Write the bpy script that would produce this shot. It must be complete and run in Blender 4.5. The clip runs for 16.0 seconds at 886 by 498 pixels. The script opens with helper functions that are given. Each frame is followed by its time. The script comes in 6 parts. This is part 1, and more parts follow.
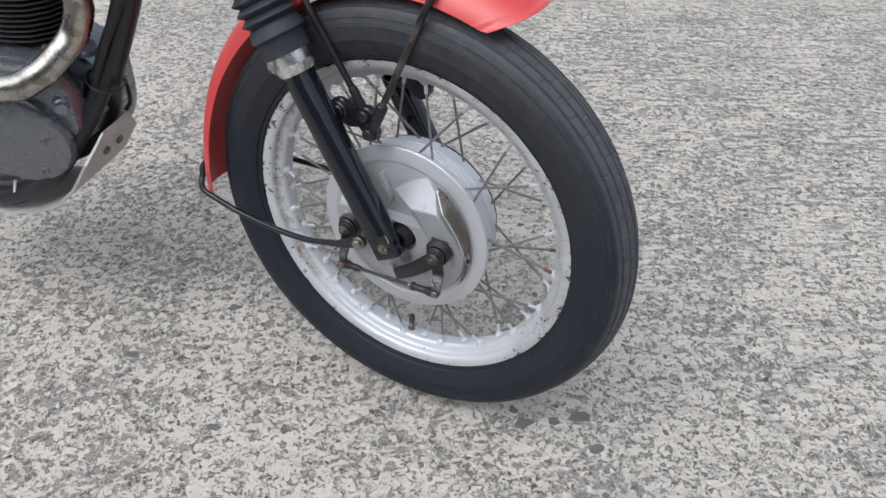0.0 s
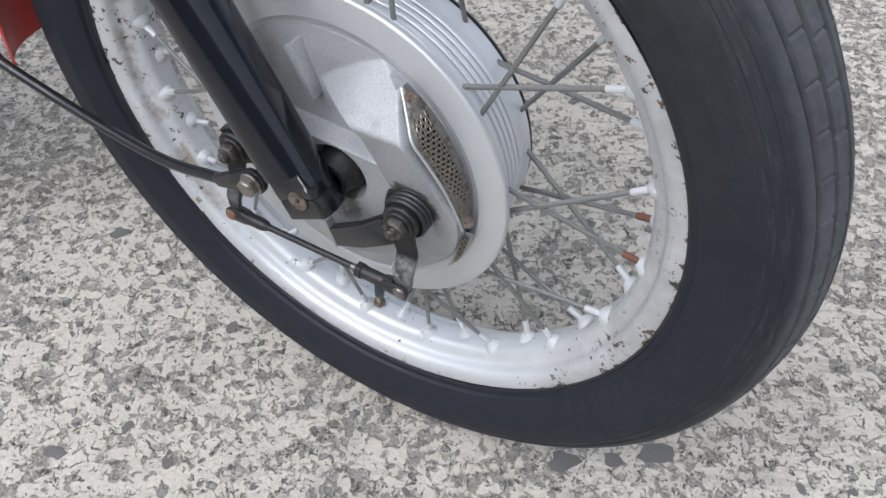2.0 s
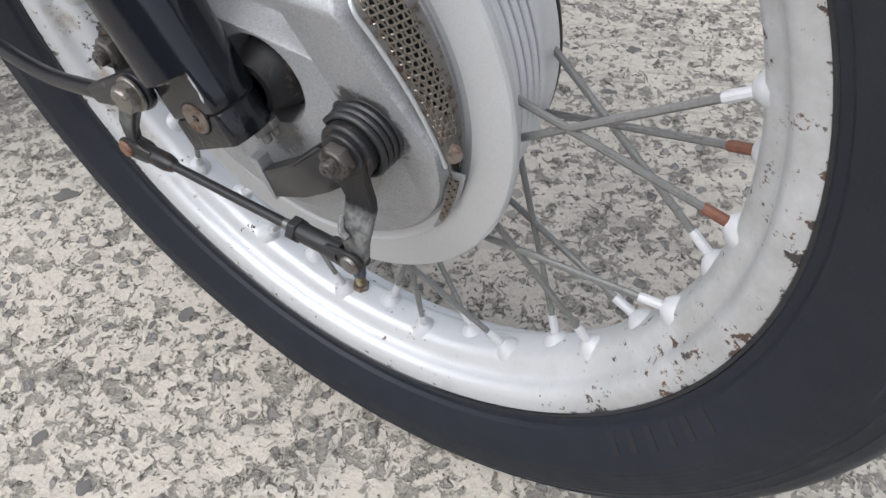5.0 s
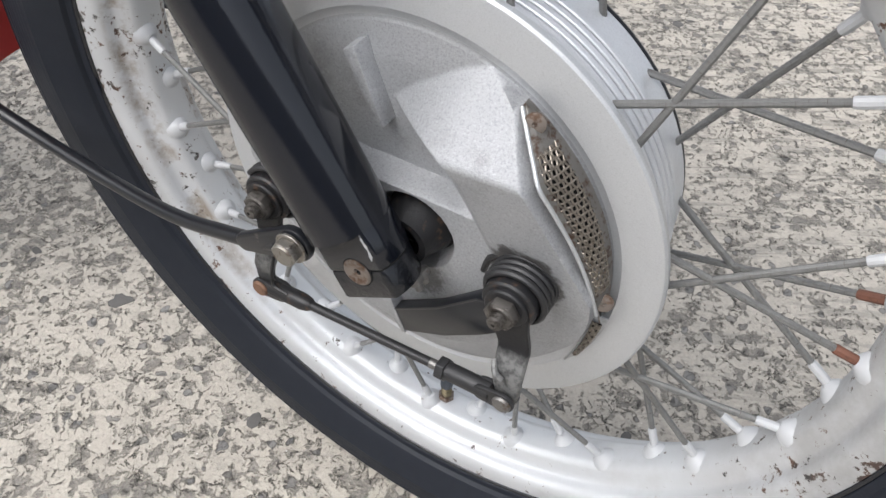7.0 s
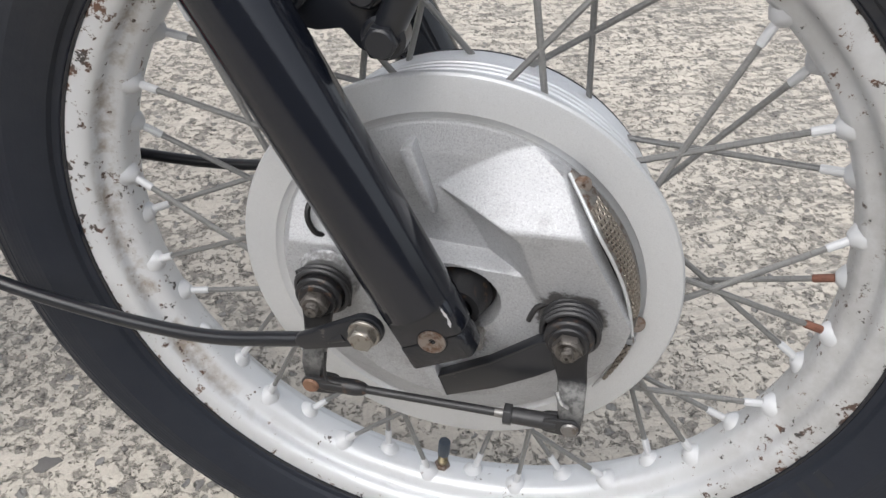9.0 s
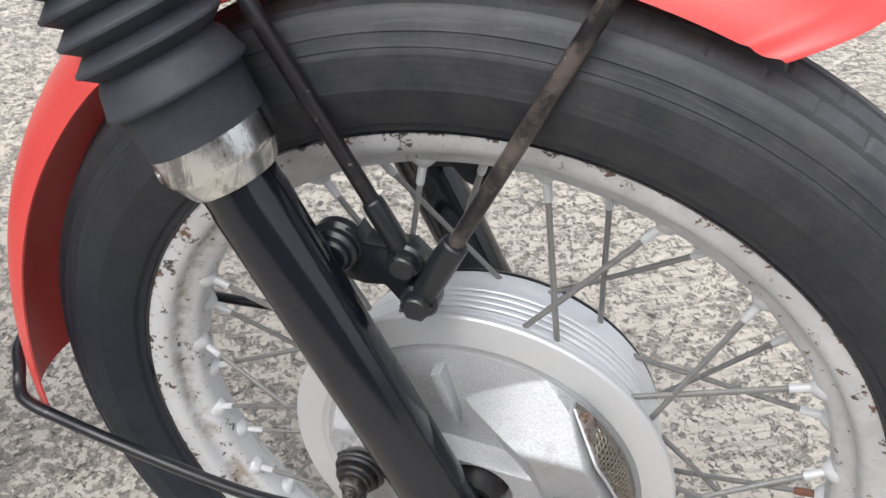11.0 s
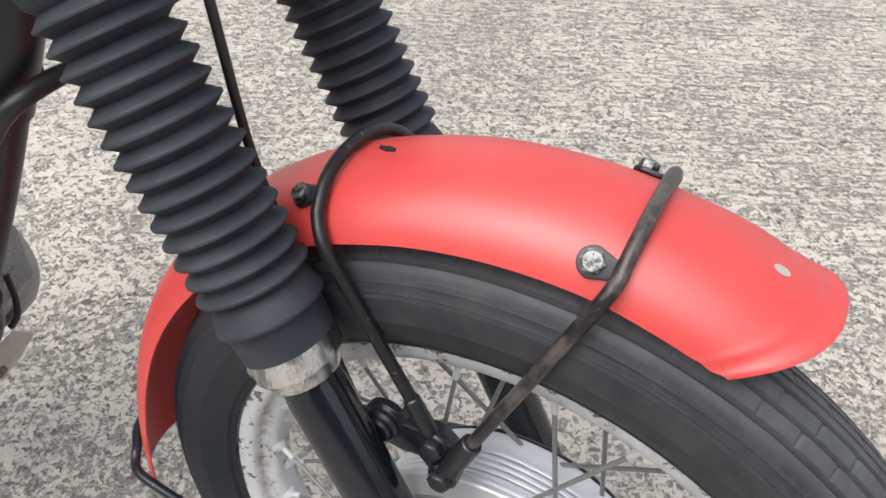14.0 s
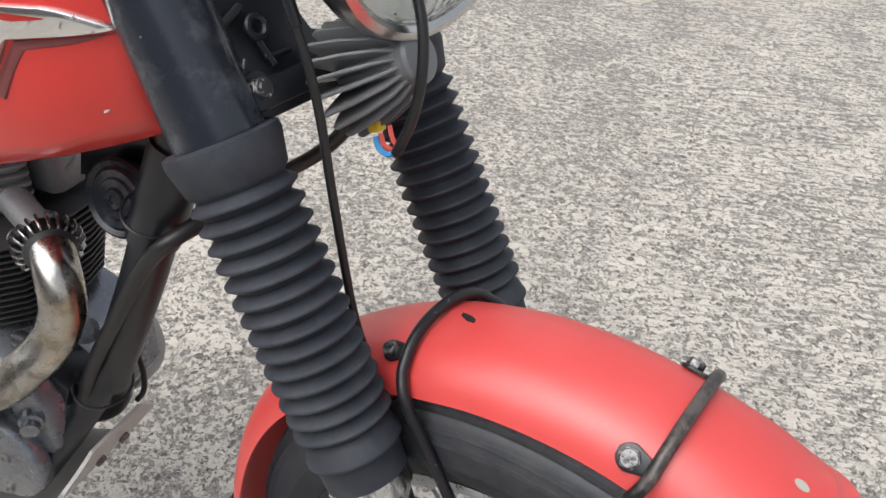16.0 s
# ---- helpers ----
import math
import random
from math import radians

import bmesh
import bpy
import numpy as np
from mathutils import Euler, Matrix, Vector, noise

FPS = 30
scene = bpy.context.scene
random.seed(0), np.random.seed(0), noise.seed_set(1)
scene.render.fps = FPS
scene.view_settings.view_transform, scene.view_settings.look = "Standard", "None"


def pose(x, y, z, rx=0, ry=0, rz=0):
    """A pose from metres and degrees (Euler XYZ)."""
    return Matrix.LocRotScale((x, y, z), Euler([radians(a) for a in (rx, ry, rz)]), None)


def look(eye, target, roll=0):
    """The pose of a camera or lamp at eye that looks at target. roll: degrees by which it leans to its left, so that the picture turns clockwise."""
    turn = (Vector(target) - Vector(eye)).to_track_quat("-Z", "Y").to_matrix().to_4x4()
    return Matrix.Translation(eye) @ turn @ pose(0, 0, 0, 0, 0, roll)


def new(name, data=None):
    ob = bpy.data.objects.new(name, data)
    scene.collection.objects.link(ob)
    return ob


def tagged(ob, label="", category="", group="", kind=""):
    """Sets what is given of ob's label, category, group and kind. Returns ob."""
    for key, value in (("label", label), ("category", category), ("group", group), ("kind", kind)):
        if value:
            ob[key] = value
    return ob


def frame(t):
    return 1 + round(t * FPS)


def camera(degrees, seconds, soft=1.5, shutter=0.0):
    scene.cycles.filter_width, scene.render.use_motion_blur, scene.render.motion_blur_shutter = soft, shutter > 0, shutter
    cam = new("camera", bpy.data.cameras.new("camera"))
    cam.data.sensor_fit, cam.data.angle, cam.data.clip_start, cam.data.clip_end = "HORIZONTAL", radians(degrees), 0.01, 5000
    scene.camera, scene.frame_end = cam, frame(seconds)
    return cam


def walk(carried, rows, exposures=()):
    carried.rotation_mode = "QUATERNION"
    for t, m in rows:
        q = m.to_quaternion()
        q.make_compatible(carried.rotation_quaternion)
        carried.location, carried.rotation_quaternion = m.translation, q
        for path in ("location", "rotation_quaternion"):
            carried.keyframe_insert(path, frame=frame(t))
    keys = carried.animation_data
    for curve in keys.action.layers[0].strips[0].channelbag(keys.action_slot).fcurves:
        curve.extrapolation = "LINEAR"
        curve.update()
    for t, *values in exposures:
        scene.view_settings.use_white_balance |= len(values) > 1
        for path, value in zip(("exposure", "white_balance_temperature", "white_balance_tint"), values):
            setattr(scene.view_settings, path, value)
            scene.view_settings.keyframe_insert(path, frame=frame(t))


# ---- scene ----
cam = camera(56.02, 16.0)
PATH = [
    (0, (0.4729, -0.8790, 1.0392), (0.1272, -0.1635, 0.4321), 3.06),
    (0.5, (0.3893, -0.7197, 0.9868), (0.0579, -0.0262, 0.3471), 3.26),
    (1, (0.3074, -0.5675, 0.9230), (-0.0091, 0.0841, 0.2336), 2.27),
    (1.5, (0.2964, -0.4786, 0.8334), (-0.0195, 0.1332, 0.1082), 1.97),
    (2, (0.2793, -0.3870, 0.7525), (-0.0342, 0.1806, -0.0087), 2.57),
    (2.5, (0.2742, -0.3457, 0.6861), (-0.0435, 0.2044, -0.0862), 2.85),
    (3, (0.2567, -0.3246, 0.5985), (-0.0614, 0.2080, -0.1858), 3.34),
    (3.2, (0.2622, -0.3212, 0.5640), (-0.0746, 0.2152, -0.2098), 3.07),
    (5.3, (0.2503, -0.2584, 0.5904), (-0.1193, 0.2737, -0.1714), -0.58),
    (5.5, (0.2432, -0.2565, 0.6002), (-0.1254, 0.2805, -0.1585), -0.29),
    (6, (0.2346, -0.2484, 0.6220), (-0.1522, 0.2858, -0.1297), 0.07),
    (6.5, (0.2165, -0.2575, 0.6349), (-0.1919, 0.2776, -0.1046), -0.32),
    (7, (0.1720, -0.3027, 0.6313), (-0.1804, 0.2948, -0.0890), 1.32),
    (7.5, (0.1155, -0.3656, 0.6171), (-0.1063, 0.3074, -0.0886), 1.87),
    (8, (0.0810, -0.4032, 0.6122), (-0.0808, 0.3261, -0.0526), 2.54),
    (8.5, (0.0656, -0.4211, 0.6253), (-0.0678, 0.3533, 0.0068), 2.98),
    (9, (0.0575, -0.4134, 0.6517), (-0.0777, 0.3654, 0.0391), 4.37),
    (9.5, (0.0504, -0.4143, 0.6841), (-0.0855, 0.3772, 0.0883), 4.87),
    (9.7, (0.0480, -0.4176, 0.6985), (-0.0987, 0.3798, 0.1131), 4.73),
    (11.8, (0.0632, -0.3752, 0.8533), (-0.1435, 0.3726, 0.2224), 5.30),
    (12, (0.0644, -0.3747, 0.8645), (-0.1436, 0.3760, 0.2374), 5.48),
    (12.5, (0.0739, -0.3687, 0.8866), (-0.1510, 0.3805, 0.2636), 5.47),
    (13, (0.0774, -0.3665, 0.9052), (-0.1580, 0.3674, 0.2680), 5.50),
    (13.5, (0.0808, -0.3700, 0.9345), (-0.2003, 0.3523, 0.3027), 5.22),
    (14, (0.0903, -0.3801, 0.9752), (-0.2279, 0.3273, 0.3441), 5.14),
    (14.5, (0.0898, -0.3811, 1.0078), (-0.2612, 0.3227, 0.3902), 5.95),
    (15, (0.0882, -0.3801, 1.0310), (-0.2890, 0.3126, 0.4162), 6.70),
    (15.5, (0.0966, -0.3763, 1.0615), (-0.3089, 0.2991, 0.4455), 6.26),
    (16, (0.1028, -0.3854, 1.0972), (-0.3367, 0.2823, 0.4964), 5.50),
]
walk(cam, [(t, look(eye, target, roll)) for t, eye, target, roll in PATH], [
    (0, 0.38, 5980, 10), (1.5, 0.56, 5980, 10), (3, 0.56, 6080, 10), (5.5, 0.66, 6280, 10), (9.5, 0.68, 6450, 10), (12, 0.97, 6450, 10), (12.5, 0.93, 6450, 10), (13.5, 0.83, 6450, 10), (14.5, 0.71, 6430, 10), (16, 0.65, 6400, 10)])


# ---- light ----
world = bpy.data.worlds.new("overcast_sky")
scene.world = world
world.use_nodes = True
wn, wl = world.node_tree.nodes, world.node_tree.links
wn.clear()
sky = wn.new("ShaderNodeTexSky")
sky.sky_type = "NISHITA"
sky.sun_disc = False
SUN_ELEVATION, SUN_TURN = radians(56), radians(200)
sky.sun_elevation, sky.sun_rotation = SUN_ELEVATION, SUN_TURN
sky.air_density, sky.dust_density, sky.ozone_density = 1.0, 4.0, 1.0
grey = wn.new("ShaderNodeHueSaturation")
grey.inputs["Saturation"].default_value = 0.28
back = wn.new("ShaderNodeBackground")
back.inputs["Strength"].default_value = 0.145
out = wn.new("ShaderNodeOutputWorld")
wl.new(sky.outputs[0], grey.inputs["Color"])
wl.new(grey.outputs[0], back.inputs["Color"])
wl.new(back.outputs[0], out.inputs["Surface"])
sun = new("sun", bpy.data.lights.new("sun", "SUN"))
sun.data.energy, sun.data.angle, sun.data.color = 1.15, radians(85), (1.0, 0.985, 0.97)
sun.matrix_basis = look((0, 0, 0), (-math.sin(SUN_TURN) * math.cos(SUN_ELEVATION), -math.cos(SUN_TURN) * math.cos(SUN_ELEVATION), -math.sin(SUN_ELEVATION)))


# ---- materials ----
class Mat:
    """A node material under construction: short ways to add nodes and links."""

    def __init__(self, name, rough=0.5, metal=0.0):
        self.m = bpy.data.materials.new(name)
        self.m.use_nodes = True
        self.t = self.m.node_tree
        self.b = self.t.nodes["Principled BSDF"]
        self.b.inputs["Roughness"].default_value = rough
        self.b.inputs["Metallic"].default_value = metal
        self.co = self.t.nodes.new("ShaderNodeTexCoord").outputs["Object"]

    def node(self, kind, **given):
        n = self.t.nodes.new(kind)
        for k, v in given.items():
            if hasattr(n, k):
                setattr(n, k, v)
        return n

    def link(self, a, b):
        self.t.links.new(a, b)
        return self

    def scaled(self, scale=(1, 1, 1), turn=0.0, shift=(0, 0, 0)):
        n = self.node("ShaderNodeMapping", vector_type="TEXTURE")
        n.inputs["Scale"].default_value, n.inputs["Rotation"].default_value[2] = [1 / v for v in scale], turn
        n.inputs["Location"].default_value = shift
        self.link(self.co, n.inputs["Vector"])
        return n.outputs[0]

    def noise(self, scale, detail=4.0, rough=0.55, warp=0.0, at=None):
        n = self.node("ShaderNodeTexNoise")
        n.inputs["Scale"].default_value, n.inputs["Detail"].default_value = scale, detail
        n.inputs["Roughness"].default_value, n.inputs["Distortion"].default_value = rough, warp
        self.link(at or self.co, n.inputs["Vector"])
        return n.outputs["Fac"]

    def cells(self, scale, feature="F1", at=None, randomness=1.0):
        n = self.node("ShaderNodeTexVoronoi", feature=feature)
        n.inputs["Scale"].default_value = scale
        n.inputs["Randomness"].default_value = randomness
        self.link(at or self.co, n.inputs["Vector"])
        return n

    def ramp(self, value, *stops):
        n = self.node("ShaderNodeValToRGB")
        e = n.color_ramp.elements
        while len(e) < len(stops):
            e.new(0.5)
        for k, (p, c) in zip(e, stops):
            k.position = p
            k.color = (c, c, c, 1) if isinstance(c, (int, float)) else (*c, 1)
        self.link(value, n.inputs["Fac"])
        return n.outputs["Color"]

    def mix(self, fac, a, b, blend="MIX"):
        n = self.node("ShaderNodeMix", data_type="RGBA", blend_type=blend)
        for value, socket in ((fac, n.inputs[0]), (a, n.inputs[6]), (b, n.inputs[7])):
            if isinstance(value, bpy.types.NodeSocket):
                self.link(value, socket)
            elif isinstance(value, tuple):
                socket.default_value = (*value, 1)
            else:
                socket.default_value = value
        return n.outputs[2]

    def calc(self, operation, a, b=0.0, clamp=False):
        n = self.node("ShaderNodeMath", operation=operation, use_clamp=clamp)
        for value, socket in ((a, n.inputs[0]), (b, n.inputs[1])):
            if isinstance(value, bpy.types.NodeSocket):
                self.link(value, socket)
            else:
                socket.default_value = value
        return n.outputs[0]

    def bump(self, height, strength=0.3, distance=0.001):
        n = self.node("ShaderNodeBump")
        n.inputs["Strength"].default_value, n.inputs["Distance"].default_value = strength, distance
        self.link(height, n.inputs["Height"])
        self.link(n.outputs[0], self.b.inputs["Normal"])
        return self

    def color(self, c):
        if isinstance(c, tuple):
            self.b.inputs["Base Color"].default_value = (*c, 1)
        else:
            self.link(c, self.b.inputs["Base Color"])
        return self

    def rough(self, socket, low, high):
        n = self.node("ShaderNodeMapRange")
        n.inputs["To Min"].default_value, n.inputs["To Max"].default_value = low, high
        self.link(socket, n.inputs["Value"])
        self.link(n.outputs[0], self.b.inputs["Roughness"])
        return self


def painted(name, base, rough, grain=0.12, chips=None, chip_at=0.72, spec=0.5, speckle=900):
    """Paint with uneven tone, fine orange-peel relief and, where given, chips to another colour."""
    k = Mat(name, rough)
    tone = k.mix(k.noise(14, 5), tuple(v * (1 - grain) for v in base), tuple(min(1, v * (1 + grain)) for v in base))
    if chips:
        spots = k.ramp(k.noise(60, 6, 0.7), (chip_at, 0.0), (chip_at + 0.02, 1.0))
        tone = k.mix(spots, tone, chips)
    k.color(tone).rough(k.noise(30, 4), rough * 0.8, rough * 1.25)
    k.b.inputs["Specular IOR Level"].default_value = spec
    return k.bump(k.calc("ADD", k.noise(speckle, 2), k.noise(speckle * 0.16, 3)), 0.09, 0.0004)


def cast_metal(name, base, rough, metal=0.85, grain=1400, relief=0.25, stain=(0.3, 0.29, 0.27), dirt=0.35, speckle=0.15):
    """Bare or silver-painted cast aluminium: fine grain, cloudy tarnish, dull stains."""
    k = Mat(name, rough, metal)
    tone = k.mix(k.noise(9, 6, 0.6), tuple(v * 0.9 for v in base), base)
    spots = k.ramp(k.noise(24, 8, 0.7), (0.58, 0.0), (0.78, dirt))
    tone = k.mix(k.ramp(k.noise(grain * 0.6, 4, 0.7), (0.36, speckle), (0.50, 0.0)), k.mix(spots, tone, stain), tuple(v * 0.45 for v in base))
    tone = k.mix(k.ramp(k.noise(grain * 0.45, 3, 0.7), (0.56, 0.0), (0.70, speckle)), tone, tuple(min(1, v * 1.35) for v in base))
    k.color(tone).rough(k.noise(40, 6), rough * 0.8, rough * 1.3)
    return k.bump(k.calc("ADD", k.noise(grain, 3), k.noise(grain * 0.3, 3)), relief, 0.0005)


def rusted(name, base, rust, at, rough=0.5, metal=0.6):
    k = Mat(name, rough, metal)
    spots = k.ramp(k.noise(160, 6, 0.7), (at, 0.0), (at + 0.12, 1.0))
    k.color(k.mix(spots, k.mix(k.noise(70, 5), tuple(v * 0.7 for v in base), base), k.mix(k.noise(300, 3), rust, tuple(v * 0.45 for v in rust))))
    return k.bump(k.noise(700, 4), 0.35, 0.0005)


def guard_red():
    """Sun-bleached red enamel: cloudy fading, tiny dark specks, a few fine pale rubs."""
    k = Mat("red_paint", 0.36)
    tone = k.mix(k.ramp(k.noise(7, 6, 0.6), (0.35, 0.0), (0.68, 1.0)), (0.560, 0.050, 0.046), (0.620, 0.070, 0.064))
    rubs = k.scaled((1.0, 5.0, 1.0), radians(25))
    tone = k.mix(k.ramp(k.noise(70, 8, 0.75, 0.3, rubs), (0.675, 0.0), (0.70, 0.45)), tone, (0.66, 0.22, 0.20))
    dots = k.cells(70)
    speck = k.calc("MULTIPLY", k.ramp(dots.outputs["Distance"], (0.035, 1.0), (0.07, 0.0)), k.ramp(dots.outputs["Color"], (0.10, 1.0), (0.12, 0.0)))
    tone = k.mix(speck, tone, (0.10, 0.03, 0.025))
    k.color(tone).rough(k.noise(24, 6), 0.34, 0.46)
    k.b.inputs["Specular IOR Level"].default_value = 0.75
    return k.bump(k.calc("ADD", k.noise(500, 2), k.noise(40, 3)), 0.08, 0.0006)


red_paint = guard_red()
tank_red = painted("glossy_tank_red", (0.62, 0.036, 0.030), 0.24, 0.05, speckle=300, spec=0.6)
black_paint = painted("black_gloss_paint", (0.0065, 0.0080, 0.0125), 0.10, 0.2, spec=0.62, chips=(0.075, 0.08, 0.088), chip_at=0.71)
frame_black = painted("black_frame_paint", (0.0115, 0.0130, 0.0175), 0.34, 0.25, spec=0.5)
worn_black = painted("worn_black_paint", (0.012, 0.0132, 0.0165), 0.30, 0.3, chips=(0.085, 0.078, 0.072), chip_at=0.66)
def worn_stay(name, lo):
    """Black enamel rubbed through to brown-grey steel in long uneven patches."""
    k = Mat(name, 0.32, 0.2)
    rub = k.ramp(k.noise(30, 9, 0.75), (lo, 0.0), (lo + 0.14, 0.8))
    nick = k.ramp(k.noise(210, 5, 0.7), (0.66, 0.0), (0.69, 0.8))
    k.color(k.mix(nick, k.mix(rub, (0.013, 0.012, 0.014), (0.120, 0.098, 0.088)), (0.30, 0.28, 0.26))).rough(k.noise(60, 5), 0.22, 0.5)
    return k.bump(k.noise(350, 4), 0.2, 0.0005)


stay_worn, stay_black = worn_stay("rubbed_stay_paint", 0.44), worn_stay("black_stay_paint", 0.60)
def gaiter_rubber():
    """Aged rubber with grey dust in clouds and small pale nicks."""
    k = Mat("gaiter_rubber", 0.6)
    dust = k.ramp(k.noise(30, 7, 0.68), (0.45, 0.0), (0.75, 0.7))
    nick = k.ramp(k.noise(170, 5, 0.75), (0.72, 0.0), (0.75, 0.7))
    k.color(k.mix(nick, k.mix(dust, (0.0225, 0.0260, 0.0345), (0.054, 0.059, 0.069)), (0.12, 0.12, 0.12))).rough(k.noise(45, 5), 0.5, 0.75)
    k.b.inputs["Specular IOR Level"].default_value = 0.4
    return k.bump(k.noise(500, 4), 0.15, 0.0005)


rubber = gaiter_rubber()


def scuff_and_sheen_black():
    """Satin black enamel with chalky scuffs along the tube; their pale blue paints in its sheen."""
    k = Mat("scuffed_black_painted_sheen", 0.34)
    scuff = k.ramp(k.noise(26, 7, 0.68), (0.50, 0.0), (0.70, 0.8))
    nick = k.ramp(k.noise(150, 5, 0.7), (0.70, 0.0), (0.73, 1.0))
    k.color(k.mix(nick, k.mix(scuff, (0.018, 0.0215, 0.0300), (0.085, 0.093, 0.110)), (0.16, 0.15, 0.145))).rough(k.noise(34, 5), 0.12, 0.30)
    return k.bump(k.noise(300, 4), 0.10, 0.0005)


shroud_black = scuff_and_sheen_black()
cable_black = painted("cable_sheath", (0.012, 0.012, 0.013), 0.42, 0.2)
hub_metal = cast_metal("hub_aluminium", (0.68, 0.70, 0.73), 0.40, 0.35, 1500, 0.12, dirt=0.25)
ring_metal = cast_metal("turned_aluminium", (0.60, 0.615, 0.632), 0.42, 0.5, 2600, 0.08, (0.36, 0.36, 0.36), dirt=0.3, speckle=0.22)


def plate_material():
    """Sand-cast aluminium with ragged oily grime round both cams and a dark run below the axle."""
    k = Mat("sand_cast_aluminium", 0.46, 0.32)
    base = (0.425, 0.433, 0.447)
    tone = k.mix(k.noise(9, 6, 0.6), tuple(v * 0.88 for v in base), base)
    spots = k.ramp(k.noise(24, 8, 0.7), (0.54, 0.0), (0.78, 0.80))
    tone = k.mix(spots, tone, (0.17, 0.165, 0.157))
    tone = k.mix(k.ramp(k.noise(900, 4, 0.7), (0.36, 0.46), (0.50, 0.0)), tone, tuple(v * 0.45 for v in base))
    tone = k.mix(k.ramp(k.noise(675, 3, 0.7), (0.56, 0.0), (0.70, 0.46)), tone, tuple(v * 1.35 for v in base))
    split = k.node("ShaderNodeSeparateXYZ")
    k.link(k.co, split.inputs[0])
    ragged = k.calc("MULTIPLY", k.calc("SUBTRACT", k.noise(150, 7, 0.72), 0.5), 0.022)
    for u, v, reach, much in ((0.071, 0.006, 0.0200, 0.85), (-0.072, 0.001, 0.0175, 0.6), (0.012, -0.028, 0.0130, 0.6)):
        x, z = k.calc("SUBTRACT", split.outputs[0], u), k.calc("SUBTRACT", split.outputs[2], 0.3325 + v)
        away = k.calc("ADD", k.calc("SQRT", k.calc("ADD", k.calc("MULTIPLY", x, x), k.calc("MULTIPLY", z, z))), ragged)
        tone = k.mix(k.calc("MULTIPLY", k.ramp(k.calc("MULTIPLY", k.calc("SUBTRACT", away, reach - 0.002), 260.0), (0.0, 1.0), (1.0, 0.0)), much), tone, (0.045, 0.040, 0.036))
    k.color(tone).rough(k.noise(40, 6), 0.37, 0.60)
    return k.bump(k.calc("ADD", k.noise(1500, 3), k.noise(450, 3)), 0.45, 0.0005)


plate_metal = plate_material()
engine_metal = cast_metal("engine_case_metal", (0.215, 0.225, 0.248), 0.26, 0.75, 900, 0.12, (0.045, 0.045, 0.048), 0.75)
polished_case = cast_metal("polished_case_metal", (0.34, 0.345, 0.35), 0.3, 0.6, 900, 0.12, (0.14, 0.14, 0.135), 0.5)
skid_metal = cast_metal("skid_plate_metal", (0.50, 0.48, 0.45), 0.5, 0.3, 600, 0.1, (0.30, 0.27, 0.23), 0.5)
fin_black = painted("black_engine_fins", (0.020, 0.020, 0.021), 0.5, 0.3)
plated = rusted("plated_steel", (0.27, 0.268, 0.265), (0.05, 0.045, 0.042), 0.44, 0.36, 0.6)
steel = rusted("dull_steel", (0.25, 0.243, 0.235), (0.12, 0.075, 0.045), 0.58, 0.42, 0.7)
rusty = rusted("rusty_steel", (0.23, 0.195, 0.17), (0.135, 0.075, 0.045), 0.48, 0.55, 0.4)
black_steel = rusted("blackened_steel", (0.034, 0.034, 0.036), (0.11, 0.085, 0.065), 0.66, 0.42, 0.2)
spoke_steel = rusted("spoke_steel", (0.255, 0.255, 0.25), (0.14, 0.115, 0.09), 0.60, 0.45, 0.5)
silver_paint = painted("silver_paint", (0.50, 0.51, 0.525), 0.38, 0.14, chips=(0.20, 0.17, 0.145), chip_at=0.63)


def chrome_material():
    k = Mat("worn_chrome", 0.1, 1.0)
    drips = k.scaled((4.5, 4.5, 0.8))
    spots = k.ramp(k.noise(22, 8, 0.72, 0.0, drips), (0.50, 0.0), (0.60, 0.8))
    k.color(k.mix(spots, (0.74, 0.74, 0.74), (0.165, 0.160, 0.155))).rough(k.noise(25, 6), 0.14, 0.40)
    return k.bump(k.noise(400, 4), 0.08, 0.0005).m


def pipe_material():
    """Exhaust chrome with heat tints in soft bands."""
    k = Mat("heat_tinted_chrome", 0.15, 1.0)
    tint = k.ramp(k.noise(7, 3), (0.36, (0.58, 0.58, 0.57)), (0.48, (0.36, 0.34, 0.30)), (0.56, (0.52, 0.51, 0.49)), (0.70, (0.15, 0.13, 0.11)))
    soot = k.ramp(k.noise(48, 9, 0.76, 0.6), (0.50, 0.0), (0.66, 0.6))
    brown = k.ramp(k.noise(12, 5, 0.6), (0.52, 0.0), (0.66, 0.7))
    k.color(k.mix(soot, k.mix(brown, tint, (0.42, 0.33, 0.20)), (0.075, 0.066, 0.055))).rough(k.noise(36, 7, 0.65), 0.08, 0.46)
    return k.bump(k.noise(250, 4), 0.1, 0.0005).m


